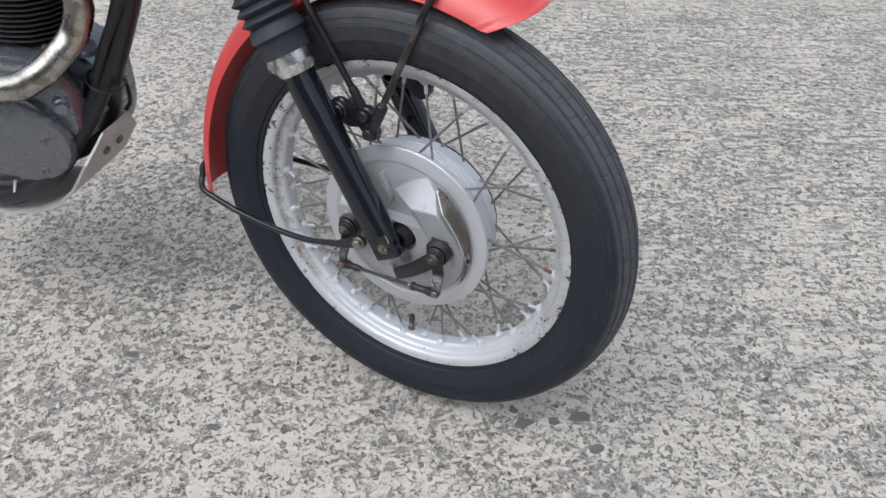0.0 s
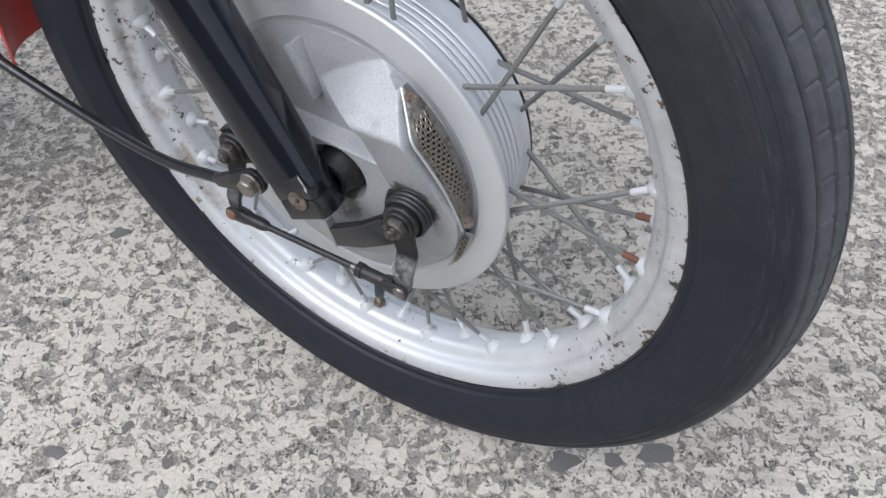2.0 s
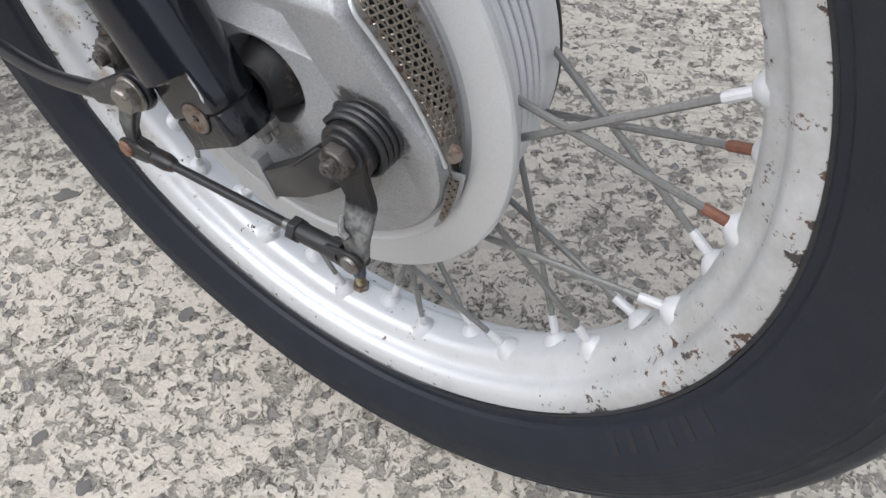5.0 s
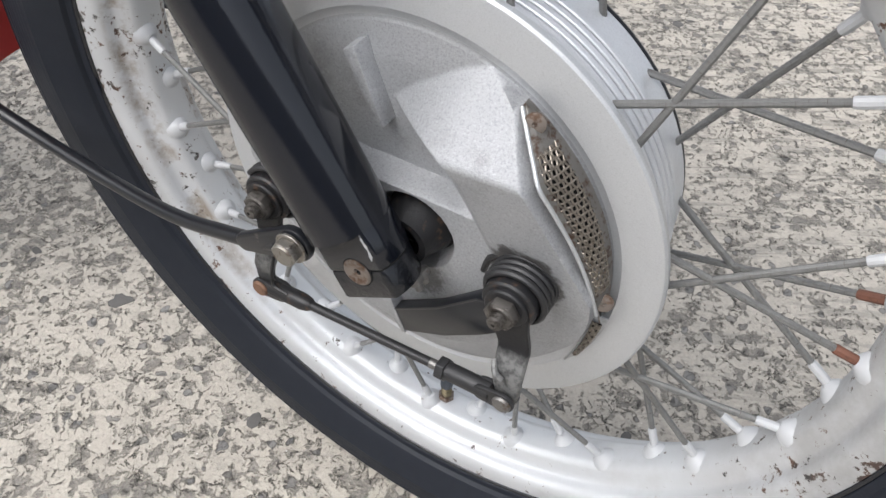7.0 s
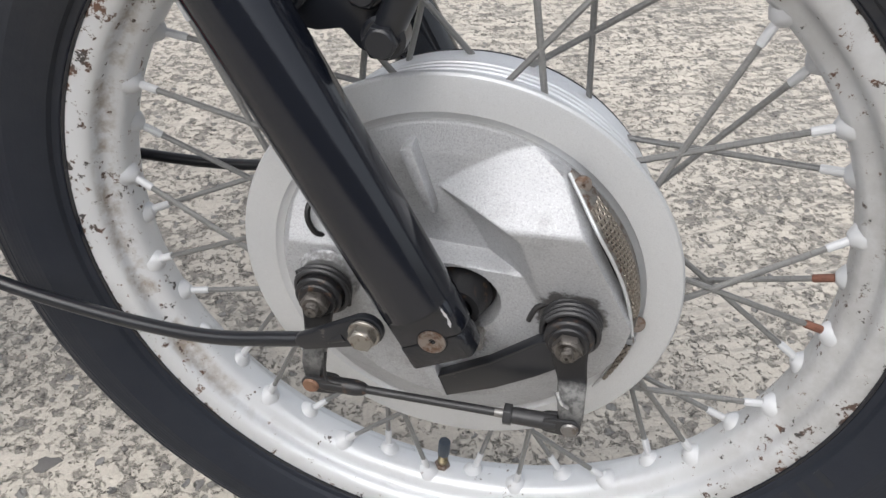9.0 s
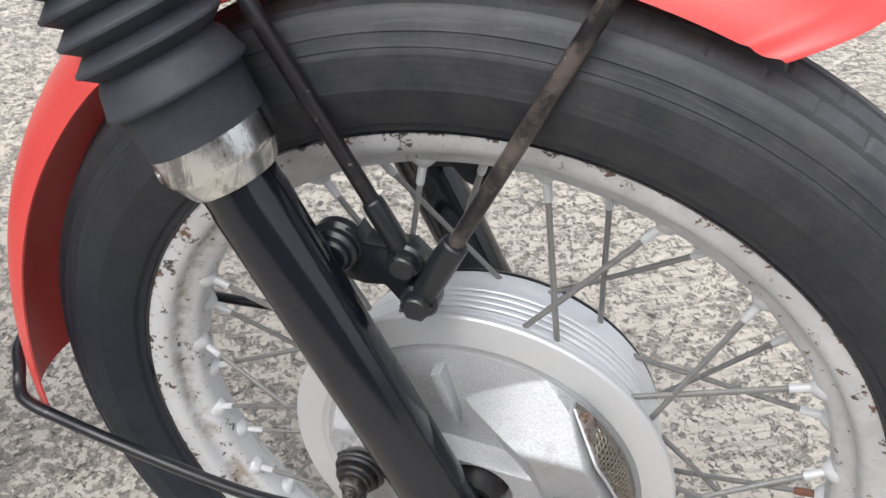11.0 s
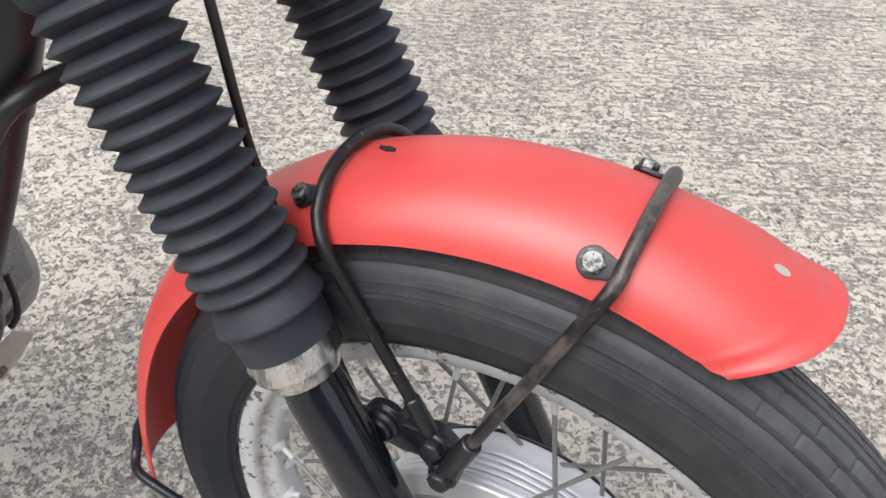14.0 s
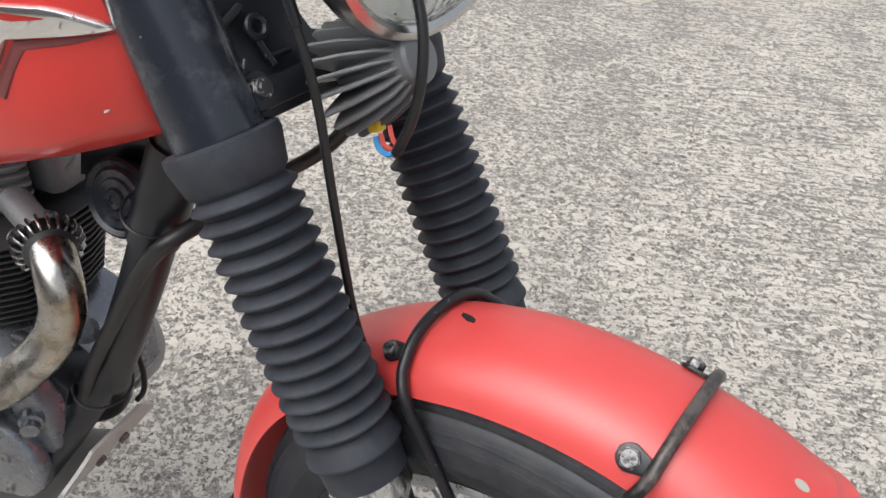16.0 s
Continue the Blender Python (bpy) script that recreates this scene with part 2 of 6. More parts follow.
def rim_material():
    """Silver-painted steel rim: paint chipped to rust along the flange, brown streaks in the well at the rear."""
    k = Mat("silver_rim_paint", 0.28, 0.45)
    split = k.node("ShaderNodeSeparateXYZ")
    k.link(k.co, split.inputs[0])
    x, z = split.outputs[0], k.calc("SUBTRACT", split.outputs[2], 0.3325)
    radius = k.calc("SQRT", k.calc("ADD", k.calc("MULTIPLY", x, x), k.calc("MULTIPLY", z, z)))
    flange = k.ramp(k.calc("MULTIPLY", k.calc("SUBTRACT", radius, 0.2385), 60.0), (0.0, 0.0), (0.35, 0.5), (0.9, 1.0))
    chips = k.noise(125, 7, 0.72)
    zone = k.calc("MULTIPLY", k.calc("SUBTRACT", k.noise(11, 3), 0.5), 0.26)
    fore = k.ramp(k.calc("MULTIPLY", k.calc("SUBTRACT", x, 0.165), 10.0), (0.0, 0.0), (0.5, 1.0))
    aft = k.ramp(k.calc("MULTIPLY", k.calc("SUBTRACT", -0.165, x), 10.0), (0.0, 0.0), (0.6, 1.0))
    chip_at = k.calc("ADD", k.calc("ADD", chips, zone), k.calc("ADD", k.calc("MULTIPLY", flange, 0.030), k.calc("ADD", k.calc("MULTIPLY", fore, 0.036), k.calc("MULTIPLY", aft, 0.062))))
    chip_at = k.calc("ADD", chip_at, k.calc("MULTIPLY", k.ramp(k.calc("MULTIPLY", k.calc("SUBTRACT", radius, 0.2490), 260.0), (0.0, 0.0), (0.9, 1.0)), 0.060))
    above = k.ramp(k.calc("MULTIPLY", k.calc("SUBTRACT", z, 0.11), 8.0), (0.0, 0.0), (0.8, 1.0))
    chip_at = k.calc("ADD", chip_at, k.calc("MULTIPLY", k.calc("MULTIPLY", above, flange), 0.040))
    chip_at = k.calc("SUBTRACT", chip_at, 0.022)
    bare = k.ramp(chip_at, (0.630, 0.0), (0.640, 1.0))
    halo = k.ramp(chip_at, (0.618, 0.0), (0.636, 0.35))
    rear = k.ramp(k.calc("SUBTRACT", -0.10, x), (0.02, 0.0), (0.10, 1.0))
    well = k.ramp(k.calc("MULTIPLY", k.calc("SUBTRACT", radius, 0.224), 50.0), (0.10, 0.0), (0.30, 1.0), (0.62, 1.0), (0.75, 0.0))
    streak = k.calc("MULTIPLY", k.calc("MULTIPLY", rear, well), k.ramp(k.noise(34, 7, 0.68), (0.44, 0.0), (0.60, 0.85)))
    rust = k.mix(k.ramp(k.noise(60, 4), (0.42, 0.0), (0.58, 1.0)), (0.110, 0.058, 0.038), (0.040, 0.037, 0.036))
    grime = k.ramp(k.noise(18, 7, 0.65), (0.55, 0.0), (0.8, 0.4))
    tone = k.mix(grime, (0.605, 0.62, 0.638), (0.36, 0.35, 0.33))
    dull = k.calc("MULTIPLY", k.calc("MAXIMUM", fore, above), k.ramp(k.noise(30, 7, 0.7), (0.34, 0.15), (0.62, 0.75)))
    tone = k.mix(dull, tone, (0.375, 0.372, 0.365))
    tone = k.mix(streak, tone, (0.215, 0.165, 0.115))
    tone = k.mix(halo, tone, (0.40, 0.31, 0.22))
    k.color(k.mix(bare, tone, rust)).rough(k.noise(40, 5), 0.40, 0.60)
    flat = k.calc("SUBTRACT", 0.38, k.calc("MULTIPLY", k.calc("ADD", bare, streak), 0.5), clamp=True)
    k.link(flat, k.b.inputs["Metallic"])
    return k.bump(k.calc("SUBTRACT", k.noise(500, 3), bare), 0.3, 0.0005).m


def tyre_material():
    """Black rubber, greyer and dustier where the tread has run on the road, fine scuffs round the shoulder."""
    k = Mat("tyre_rubber", 0.6)
    split = k.node("ShaderNodeSeparateXYZ")
    k.link(k.co, split.inputs[0])
    x, z = split.outputs[0], k.calc("SUBTRACT", split.outputs[2], 0.3325)
    radius = k.calc("SQRT", k.calc("ADD", k.calc("MULTIPLY", x, x), k.calc("MULTIPLY", z, z)))
    polar = k.node("ShaderNodeCombineXYZ")
    k.link(k.calc("MULTIPLY", radius, 420.0), polar.inputs[0])
    k.link(k.calc("MULTIPLY", k.calc("ARCTAN2", z, x), 9.0), polar.inputs[1])
    k.link(k.calc("MULTIPLY", split.outputs[1], 420.0), polar.inputs[2])
    tread = k.ramp(k.calc("MULTIPLY", k.calc("SUBTRACT", radius, 0.3155), 90.0), (0.0, 0.0), (0.35, 0.65), (0.9, 1.0))
    road_dust = k.calc("MULTIPLY", tread, k.ramp(k.noise(60, 7, 0.7), (0.30, 0.35), (0.66, 1.0)))
    dust = k.ramp(k.noise(16, 7, 0.65), (0.50, 0.0), (0.85, 0.35))
    tone = k.mix(dust, (0.0080, 0.0112, 0.0190), (0.021, 0.025, 0.033))
    tone = k.mix(road_dust, tone, (0.086, 0.092, 0.102))
    shoulder = k.ramp(k.calc("MULTIPLY", k.calc("SUBTRACT", radius, 0.294), 40.0), (0.0, 0.0), (0.3, 1.0), (0.9, 1.0), (1.0, 0.5))
    rub = k.calc("MULTIPLY", shoulder, k.ramp(k.noise(1.0, 6, 0.7, 0.4, polar.outputs[0]), (0.53, 0.0), (0.72, 0.55)))
    tone = k.mix(rub, tone, (0.082, 0.082, 0.083))
    upper_tone = k.calc("MULTIPLY", k.ramp(k.calc("MULTIPLY", k.calc("SUBTRACT", z, 0.06), 5.0), (0.0, 0.0), (1.0, 1.0)), k.ramp(k.noise(45, 7, 0.7), (0.32, 0.12), (0.66, 0.60)))
    tone = k.mix(upper_tone, tone, (0.058, 0.056, 0.054))                                  # paler brown-grey tone, stronger towards the top of the wheel
    scuff = k.ramp(k.noise(150, 6, 0.75), (0.705, 0.0), (0.735, 0.6))
    k.b.inputs["Specular IOR Level"].default_value = 0.42
    k.color(k.mix(scuff, tone, (0.13, 0.128, 0.122))).rough(k.noise(50, 5), 0.48, 0.72)
    return k.bump(k.calc("ADD", k.noise(700, 4), k.noise(1.0, 4, 0.6, 0.0, polar.outputs[0])), 0.22, 0.0006).m


def concrete_material():
    """Weathered concrete: pale cement skin in ragged flakes, thin slits and pits with painted-in shade, exposed stones,
    long brushed streaks.
    """
    k = Mat("weathered_concrete", 0.88)
    shake = k.node("ShaderNodeTexNoise")
    shake.inputs["Scale"].default_value, shake.inputs["Detail"].default_value = 95, 4
    k.link(k.co, shake.inputs["Vector"])
    push = k.node("ShaderNodeVectorMath", operation="MULTIPLY_ADD")
    k.link(shake.outputs["Color"], push.inputs[0])
    push.inputs[1].default_value = (0.014, 0.014, 0.0)
    k.link(k.co, push.inputs[2])
    ragged = push.outputs[0]
    streak = k.scaled((0.42, 2.7, 1.0), radians(28))
    split = k.node("ShaderNodeSeparateXYZ")
    k.link(k.co, split.inputs[0])
    away = k.calc("ADD", k.calc("MULTIPLY", split.outputs[0], 0.55), k.calc("MULTIPLY", split.outputs[1], 0.85))
    away = k.calc("ADD", away, k.calc("MULTIPLY", k.calc("SUBTRACT", k.noise(2.1, 4), 0.5), 0.9))
    zone = k.ramp(k.calc("MULTIPLY", k.calc("ADD", away, 0.35), 0.62), (0.0, 0.0), (1.0, 1.0))               # more worn towards the open yard
    tone = k.mix(k.noise(6, 6, 0.62), (0.480, 0.438, 0.376), (0.585, 0.540, 0.472))
    tone = k.mix(k.ramp(k.noise(240, 5, 0.65), (0.40, 0.0), (0.66, 0.55)), tone, (0.630, 0.585, 0.515))
    tone = k.mix(k.ramp(k.noise(330, 4, 0.7), (0.30, 0.5), (0.46, 0.0)), tone, (0.330, 0.300, 0.260))
    spread = k.calc("ADD", k.calc("ADD", k.calc("MULTIPLY", k.calc("SUBTRACT", k.noise(4.5, 5, 0.6), 0.5), 0.16), k.calc("MULTIPLY", k.calc("SUBTRACT", k.noise(17, 4, 0.6, 0.4), 0.5), 0.11)), k.calc("MULTIPLY", zone, 0.024))
    behind = k.ramp(k.calc("MULTIPLY", k.calc("SUBTRACT", -0.14, k.calc("ADD", split.outputs[0], k.calc("MULTIPLY", split.outputs[1], 0.2))), 3.0), (0.0, 0.0), (0.9, 1.0))
    spread = k.calc("ADD", spread, k.calc("MULTIPLY", behind, 0.026))
    flakes = k.calc("ADD", k.calc("MULTIPLY", k.noise(62, 8, 0.62, 0.3, ragged), 0.55), k.calc("MULTIPLY", k.noise(140, 6, 0.62, 0.3, ragged), 0.45))
    edge = k.calc("ADD", flakes, spread)
    worn = k.ramp(edge, (0.536, 0.0), (0.556, 0.80), (0.61, 1.0))
    deep = k.ramp(edge, (0.575, 0.0), (0.625, 1.0))
    dark = k.mix(k.ramp(k.noise(210, 6, 0.7), (0.36, 0.0), (0.64, 1.0)), (0.200, 0.184, 0.162), (0.395, 0.363, 0.318))
    tone = k.mix(worn, tone, dark)
    tone = k.mix(k.calc("MULTIPLY", deep, 0.32), tone, (0.130, 0.128, 0.122))
    # slits, stone edges, pits: crevice dirt and shade of depth in the colour
    crease = k.calc("ABSOLUTE", k.calc("SUBTRACT", k.noise(52, 6, 0.60, 0.5, ragged), 0.5))
    slit = k.calc("MULTIPLY", k.ramp(crease, (0.004, 1.0), (0.017, 0.0)), k.ramp(k.noise(70, 4, 0.6), (0.50, 0.0), (0.56, 1.0)))
    tone = k.mix(k.calc("MULTIPLY", slit, 0.85), tone, (0.090, 0.082, 0.072))
    gravel = k.cells(82, at=ragged)
    kind = k.node("ShaderNodeSeparateColor")
    k.link(gravel.outputs["Color"], kind.inputs[0])
    shown = k.calc("MULTIPLY", k.ramp(gravel.outputs["Distance"], (0.33, 1.0), (0.40, 0.0)), k.ramp(kind.outputs[0], (0.13, 1.0), (0.15, 0.0)))
    stone = k.mix(kind.outputs[1], (0.150, 0.158, 0.168), (0.330, 0.300, 0.262))
    tone = k.mix(k.calc("MULTIPLY", shown, 0.85), tone, k.mix(k.noise(300, 4), stone, (0.23, 0.225, 0.215)))
    ring = k.calc("MULTIPLY", k.ramp(gravel.outputs["Distance"], (0.30, 0.0), (0.37, 1.0), (0.44, 0.0)), k.ramp(kind.outputs[0], (0.13, 0.8), (0.15, 0.0)))
    tone = k.mix(ring, tone, (0.115, 0.105, 0.095))
    brushed = k.calc("MULTIPLY", k.ramp(k.noise(30, 7, 0.62, 0.35, streak), (0.525, 0.0), (0.60, 0.80)), zone)
    tone = k.mix(brushed, tone, (0.235, 0.222, 0.200))
    stain = k.calc("MULTIPLY", k.ramp(k.noise(3.6, 5, 0.6), (0.57, 0.0), (0.70, 1.0)), k.ramp(k.noise(60, 6, 0.7), (0.42, 0.0), (0.62, 0.60)))
    tone = k.mix(stain, tone, (0.200, 0.205, 0.205))
    pits = k.cells(260, at=ragged)
    hole = k.calc("MULTIPLY", k.ramp(pits.outputs["Distance"], (0.18, 1.0), (0.32, 0.0)), k.ramp(pits.outputs["Color"], (0.24, 1.0), (0.28, 0.0)))
    tone = k.mix(k.calc("MULTIPLY", hole, 0.8), tone, (0.110, 0.100, 0.088))
    specks = k.cells(190)
    fleck = k.calc("MULTIPLY", k.ramp(specks.outputs["Distance"], (0.10, 1.0), (0.17, 0.0)), k.ramp(specks.outputs["Color"], (0.07, 1.0), (0.09, 0.0)))
    tone = k.mix(k.calc("MULTIPLY", fleck, 0.9), tone, (0.80, 0.79, 0.76))
    k.color(tone).rough(k.noise(60, 4), 0.78, 0.95)
    height = k.calc("SUBTRACT", k.calc("MULTIPLY", k.noise(190, 8, 0.72), 0.60), k.calc("MULTIPLY", worn, 0.55))
    height = k.calc("SUBTRACT", k.calc("SUBTRACT", height, k.calc("MULTIPLY", slit, 0.9)), k.calc("MULTIPLY", hole, 0.6))
    height = k.calc("SUBTRACT", height, k.calc("MULTIPLY", brushed, 0.35))
    return k.bump(height, 1.0, 0.004).m


def glass_material():
    k = Mat("headlamp_glass", 0.16)
    k.b.inputs["Transmission Weight"].default_value, k.b.inputs["IOR"].default_value = 1.0, 1.45
    k.color((0.95, 0.96, 0.95))
    return k.m


chrome, pipe_chrome, rim_paint, tyre_rubber, concrete, lamp_glass = chrome_material(), pipe_material(), rim_material(), tyre_material(), concrete_material(), glass_material()
dull_silver = cast_metal("brushed_shell_metal", (0.50, 0.50, 0.49), 0.32, 0.9, 900, 0.1)
mirror_bowl = cast_metal("reflector_bowl", (0.90, 0.90, 0.86), 0.5, 0.35, 300, 0.05, dirt=0.03, speckle=0.03)
rim_chrome = cast_metal("satin_rim_chrome", (0.62, 0.61, 0.58), 0.22, 1.0, 600, 0.04, (0.40, 0.37, 0.32), 0.3, 0.05)
brass = rusted("tarnished_brass", (0.22, 0.185, 0.115), (0.08, 0.062, 0.042), 0.48, 0.4, 0.8)
cap_plastic = painted("valve_cap_plastic", (0.035, 0.045, 0.060), 0.45, 0.2)
# near-black: shade inside holes and gaps put into the colour, also grime
shade_grime_black = painted("shade_and_grime_black", (0.008, 0.008, 0.008), 0.8, 0.2)
heat_sink = painted("heat_sink_black", (0.155, 0.159, 0.166), 0.34, 0.2, chips=(0.20, 0.20, 0.20), chip_at=0.62)
blue_wire = painted("blue_wire", (0.05, 0.30, 0.62), 0.4)
red_wire = painted("red_wire", (0.70, 0.09, 0.07), 0.4)
yellow_plug = painted("yellow_plug", (0.70, 0.46, 0.03), 0.4)
white_tie = painted("white_tie", (0.72, 0.72, 0.70), 0.5)


# ---- shapes ----
def part(name, bm, material, parent=None, label="", crease=32.0, smooth=True):
    """Link a bmesh as one mesh object under parent, faces smooth but for edges sharper than crease."""
    bmesh.ops.recalc_face_normals(bm, faces=bm.faces)
    limit = radians(crease)
    for f in bm.faces:
        f.smooth = smooth
    for e in bm.edges:
        if len(e.link_faces) == 2 and e.calc_face_angle(0.0) > limit:
            e.smooth = False
    me = bpy.data.meshes.new(name)
    bm.to_mesh(me)
    bm.free()
    me.materials.append(material.m if isinstance(material, Mat) else material)
    ob = new(name, me)
    ob.parent = parent
    if label:
        tagged(ob, label)
    return ob


def share(ob, m, parent):
    """Another object on the same mesh, at pose m."""
    o = new(ob.name, ob.data)
    o.parent, o.matrix_basis = parent, m
    return o


def along(p, q):
    """A matrix at p whose z points to q."""
    p, q = Vector(p), Vector(q)
    return Matrix.Translation(p) @ (q - p).to_track_quat("Z", "Y").to_matrix().to_4x4()


AXLE = 0.3325
WHEEL = Matrix.Translation((0, 0, AXLE)) @ Matrix.Rotation(radians(90), 4, "X")   # local z is minus world y


def lathe(profile, m=Matrix(), n=48, bm=None, closed=False, dent=None):
    """Turn a profile of (radius, height) about local z. dent(k, j): change of radius and height at step k, point j."""
    bm = bm or bmesh.new()
    rings = []
    for k in range(n):
        a = 2 * math.pi * k / n
        ring = []
        for j, (r, h) in enumerate(profile):
            if dent:
                dr, dh = dent(k, j)
                r, h = r + dr, h + dh
            ring.append(bm.verts.new(m @ Vector((r * math.cos(a), r * math.sin(a), h))))
        rings.append(ring)
    last = len(profile) if closed else len(profile) - 1
    for k in range(n):
        a, b = rings[k], rings[(k + 1) % n]
        for j in range(last):
            i = (j + 1) % len(profile)
            bm.faces.new((a[j], b[j], b[i], a[i]))
    bmesh.ops.remove_doubles(bm, verts=[v for ring in rings for j, v in enumerate(ring) if abs(profile[j][0]) < 1e-6], dist=1e-5)
    return bm


def rod(p, q, r, r2=None, n=16, bm=None, bevel=0.15):
    """A round bar from p to q with softened ends."""
    r2 = r if r2 is None else r2
    length = (Vector(q) - Vector(p)).length
    b = min(bevel * min(r, r2), length / 3)
    return lathe([(0, 0), (r - b, 0), (r, b), (r2, length - b), (r2 - b, length), (0, length)], along(p, q), n, bm)


def smooth_line(points, steps=8):
    """A Catmull-Rom line through points."""
    p = [Vector(v) for v in points]
    p = [2 * p[0] - p[1]] + p + [2 * p[-1] - p[-2]]
    line = []
    for i in range(1, len(p) - 2):
        a, b, c, d = p[i - 1:i + 3]
        for s in range(steps):
            t = s / steps
            line.append(0.5 * (2 * b + (c - a) * t + (2 * a - 5 * b + 4 * c - d) * t * t + (3 * b - a - 3 * c + d) * t ** 3))
    return line + [p[-2]]


def tube(points, r, n=14, bm=None, steps=8, ends=True, flat=None):
    """A bent round bar through points. r: a radius, or a function of the way from 0 to 1. flat: (from, to, thinness) squeezes an end."""
    bm = bm or bmesh.new()
    line = smooth_line(points, steps)
    rings, normal = [], None
    for i, c in enumerate(line):
        t = (line[min(i + 1, len(line) - 1)] - line[max(i - 1, 0)]).normalized()
        normal = t.orthogonal().normalized() if normal is None else (normal - t * normal.dot(t)).normalized()
        side = t.cross(normal)
        w = i / (len(line) - 1)
        rr = r(w) if callable(r) else r
        rings.append([bm.verts.new(c + rr * (math.cos(a) * normal + math.sin(a) * side)) for a in (2 * math.pi * k / n for k in range(n))])
    for a, b in zip(rings, rings[1:]):
        for k in range(n):
            bm.faces.new((a[k], a[(k + 1) % n], b[(k + 1) % n], b[k]))
    if ends:
        bm.faces.new(rings[0][::-1])
        bm.faces.new(rings[-1])
    return bm


def slab(outline, thick, m=Matrix(), bevel=0.0008, bm=None):
    """A plate: outline of (x, y) pushed along local z from 0 to thick, edges softened."""
    b2 = bmesh.new()
    f = b2.faces.new([b2.verts.new((x, y, 0)) for x, y in outline])
    up = bmesh.ops.extrude_face_region(b2, geom=[f])
    bmesh.ops.translate(b2, vec=(0, 0, thick), verts=[v for v in up["geom"] if isinstance(v, bmesh.types.BMVert)])
    if bevel:
        sharp = [e for e in b2.edges if len(e.link_faces) == 2 and e.calc_face_angle(0) > 0.7]
        bmesh.ops.bevel(b2, geom=sharp, offset=bevel, segments=2, profile=0.5, affect="EDGES")
    bmesh.ops.transform(b2, matrix=m, verts=b2.verts)
    if bm is None:
        return b2
    me = bpy.data.meshes.new("joined")
    b2.to_mesh(me)
    b2.free()
    bm.from_mesh(me)
    bpy.data.meshes.remove(me)
    return bm


def hexagon(r):
    return [(r * math.cos(math.pi * k / 3), r * math.sin(math.pi * k / 3)) for k in range(6)]


def hex_bolt(p, way, r, high, washer=0.0, bm=None, stud=0.0):
    """A hexagon head standing on p along way, with a chamfer, washer and stud end where given."""
    m = along(p, Vector(p) + Vector(way))
    bm = bm or bmesh.new()
    base = 0.0
    if washer:
        lathe([(0, 0), (washer, 0), (washer, 0.0012), (washer - 0.0004, 0.0016), (0, 0.0016)], m, 20, bm)
        base = 0.0016
    slab(hexagon(r), high * 0.86, m @ Matrix.Translation((0, 0, base)), 0.0005, bm)
    lathe([(0, 0), (r * 0.84, 0), (r * 0.74, high * 0.14), (0, high * 0.14)], m @ Matrix.Translation((0, 0, base + high * 0.86)), 18, bm)
    if stud:
        lathe([(0, 0), (r * 0.52, 0), (r * 0.52, stud * 0.85), (r * 0.4, stud), (0, stud)], m @ Matrix.Translation((0, 0, base + high)), 14, bm)
    return bm


def capsule(a, b, ra, rb, n=10):
    """An outline round two discs, one at each end of a lever."""
    a, b = Vector(a), Vector(b)
    t = math.atan2(b.y - a.y, b.x - a.x)
    line = [(b.x + rb * math.cos(t + s), b.y + rb * math.sin(t + s)) for s in (math.pi * (k / n - 0.5) for k in range(n + 1))]
    return line + [(a.x + ra * math.cos(t + s), a.y + ra * math.sin(t + s)) for s in (math.pi * (k / n + 0.5) for k in range(n + 1))]


FACE = Matrix.Rotation(radians(90), 4, "X")        # outline x, y becomes world x, z; thickness goes to minus world y


def upright(y):
    """A matrix that stands an outline of world (x, z) at world y, its thickness towards minus y."""
    return Matrix.Translation((0, y, 0)) @ FACE


# ---- ground ----
def ground_sheet():
    """One sheet to the horizon, finer and slightly uneven round the motorcycle."""
    bm = bmesh.new()
    marks = [-400, -120, -40, -15, -6, -3.5, -2.5] + [-2 + 0.1 * k for k in range(41)] + [2.5, 3.5, 6, 15, 40, 120, 400]
    grid = []
    for x in marks:
        grid.append([bm.verts.new((x, y, 0.022 * y - 0.0012 + (0.0012 * noise.noise((x * 1.3, y * 1.3, 4.0)) if abs(x) < 3 and abs(y) < 3 else 0.0))) for y in marks])
    for a, b in zip(grid, grid[1:]):
        for j in range(len(marks) - 1):
            bm.faces.new((a[j], b[j], b[j + 1], a[j + 1]))
    return tagged(part("ground", bm, concrete, None), "weathered pale grey concrete ground with pits and dark stones", "ground", kind="structure")


ground = ground_sheet()


def unseen_back_wall():
    """Plain plastered wall, unseen behind the viewer, added to block low sky in light and reflections."""
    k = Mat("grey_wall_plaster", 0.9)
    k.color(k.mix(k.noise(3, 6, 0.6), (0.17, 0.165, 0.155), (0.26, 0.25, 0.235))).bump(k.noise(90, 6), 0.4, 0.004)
    wall = part("unseen_wall", slab([(-14, -0.4), (14, -0.4), (14, 3.2), (-14, 3.2)], 0.3, upright(-6.0), 0.01), k, None)
    return tagged(wall, "unseen plain grey plastered wall, added to darken reflections", "wall", kind="structure")


unseen_back_wall()


def stone_material():
    k = Mat("dark_aggregate_stone", 0.8)
    k.color(k.mix(k.noise(70, 6, 0.65), (0.085, 0.082, 0.080), (0.185, 0.176, 0.165))).rough(k.noise(50, 4), 0.85, 0.98)
    return k.bump(k.noise(400, 5), 0.4, 0.001).m


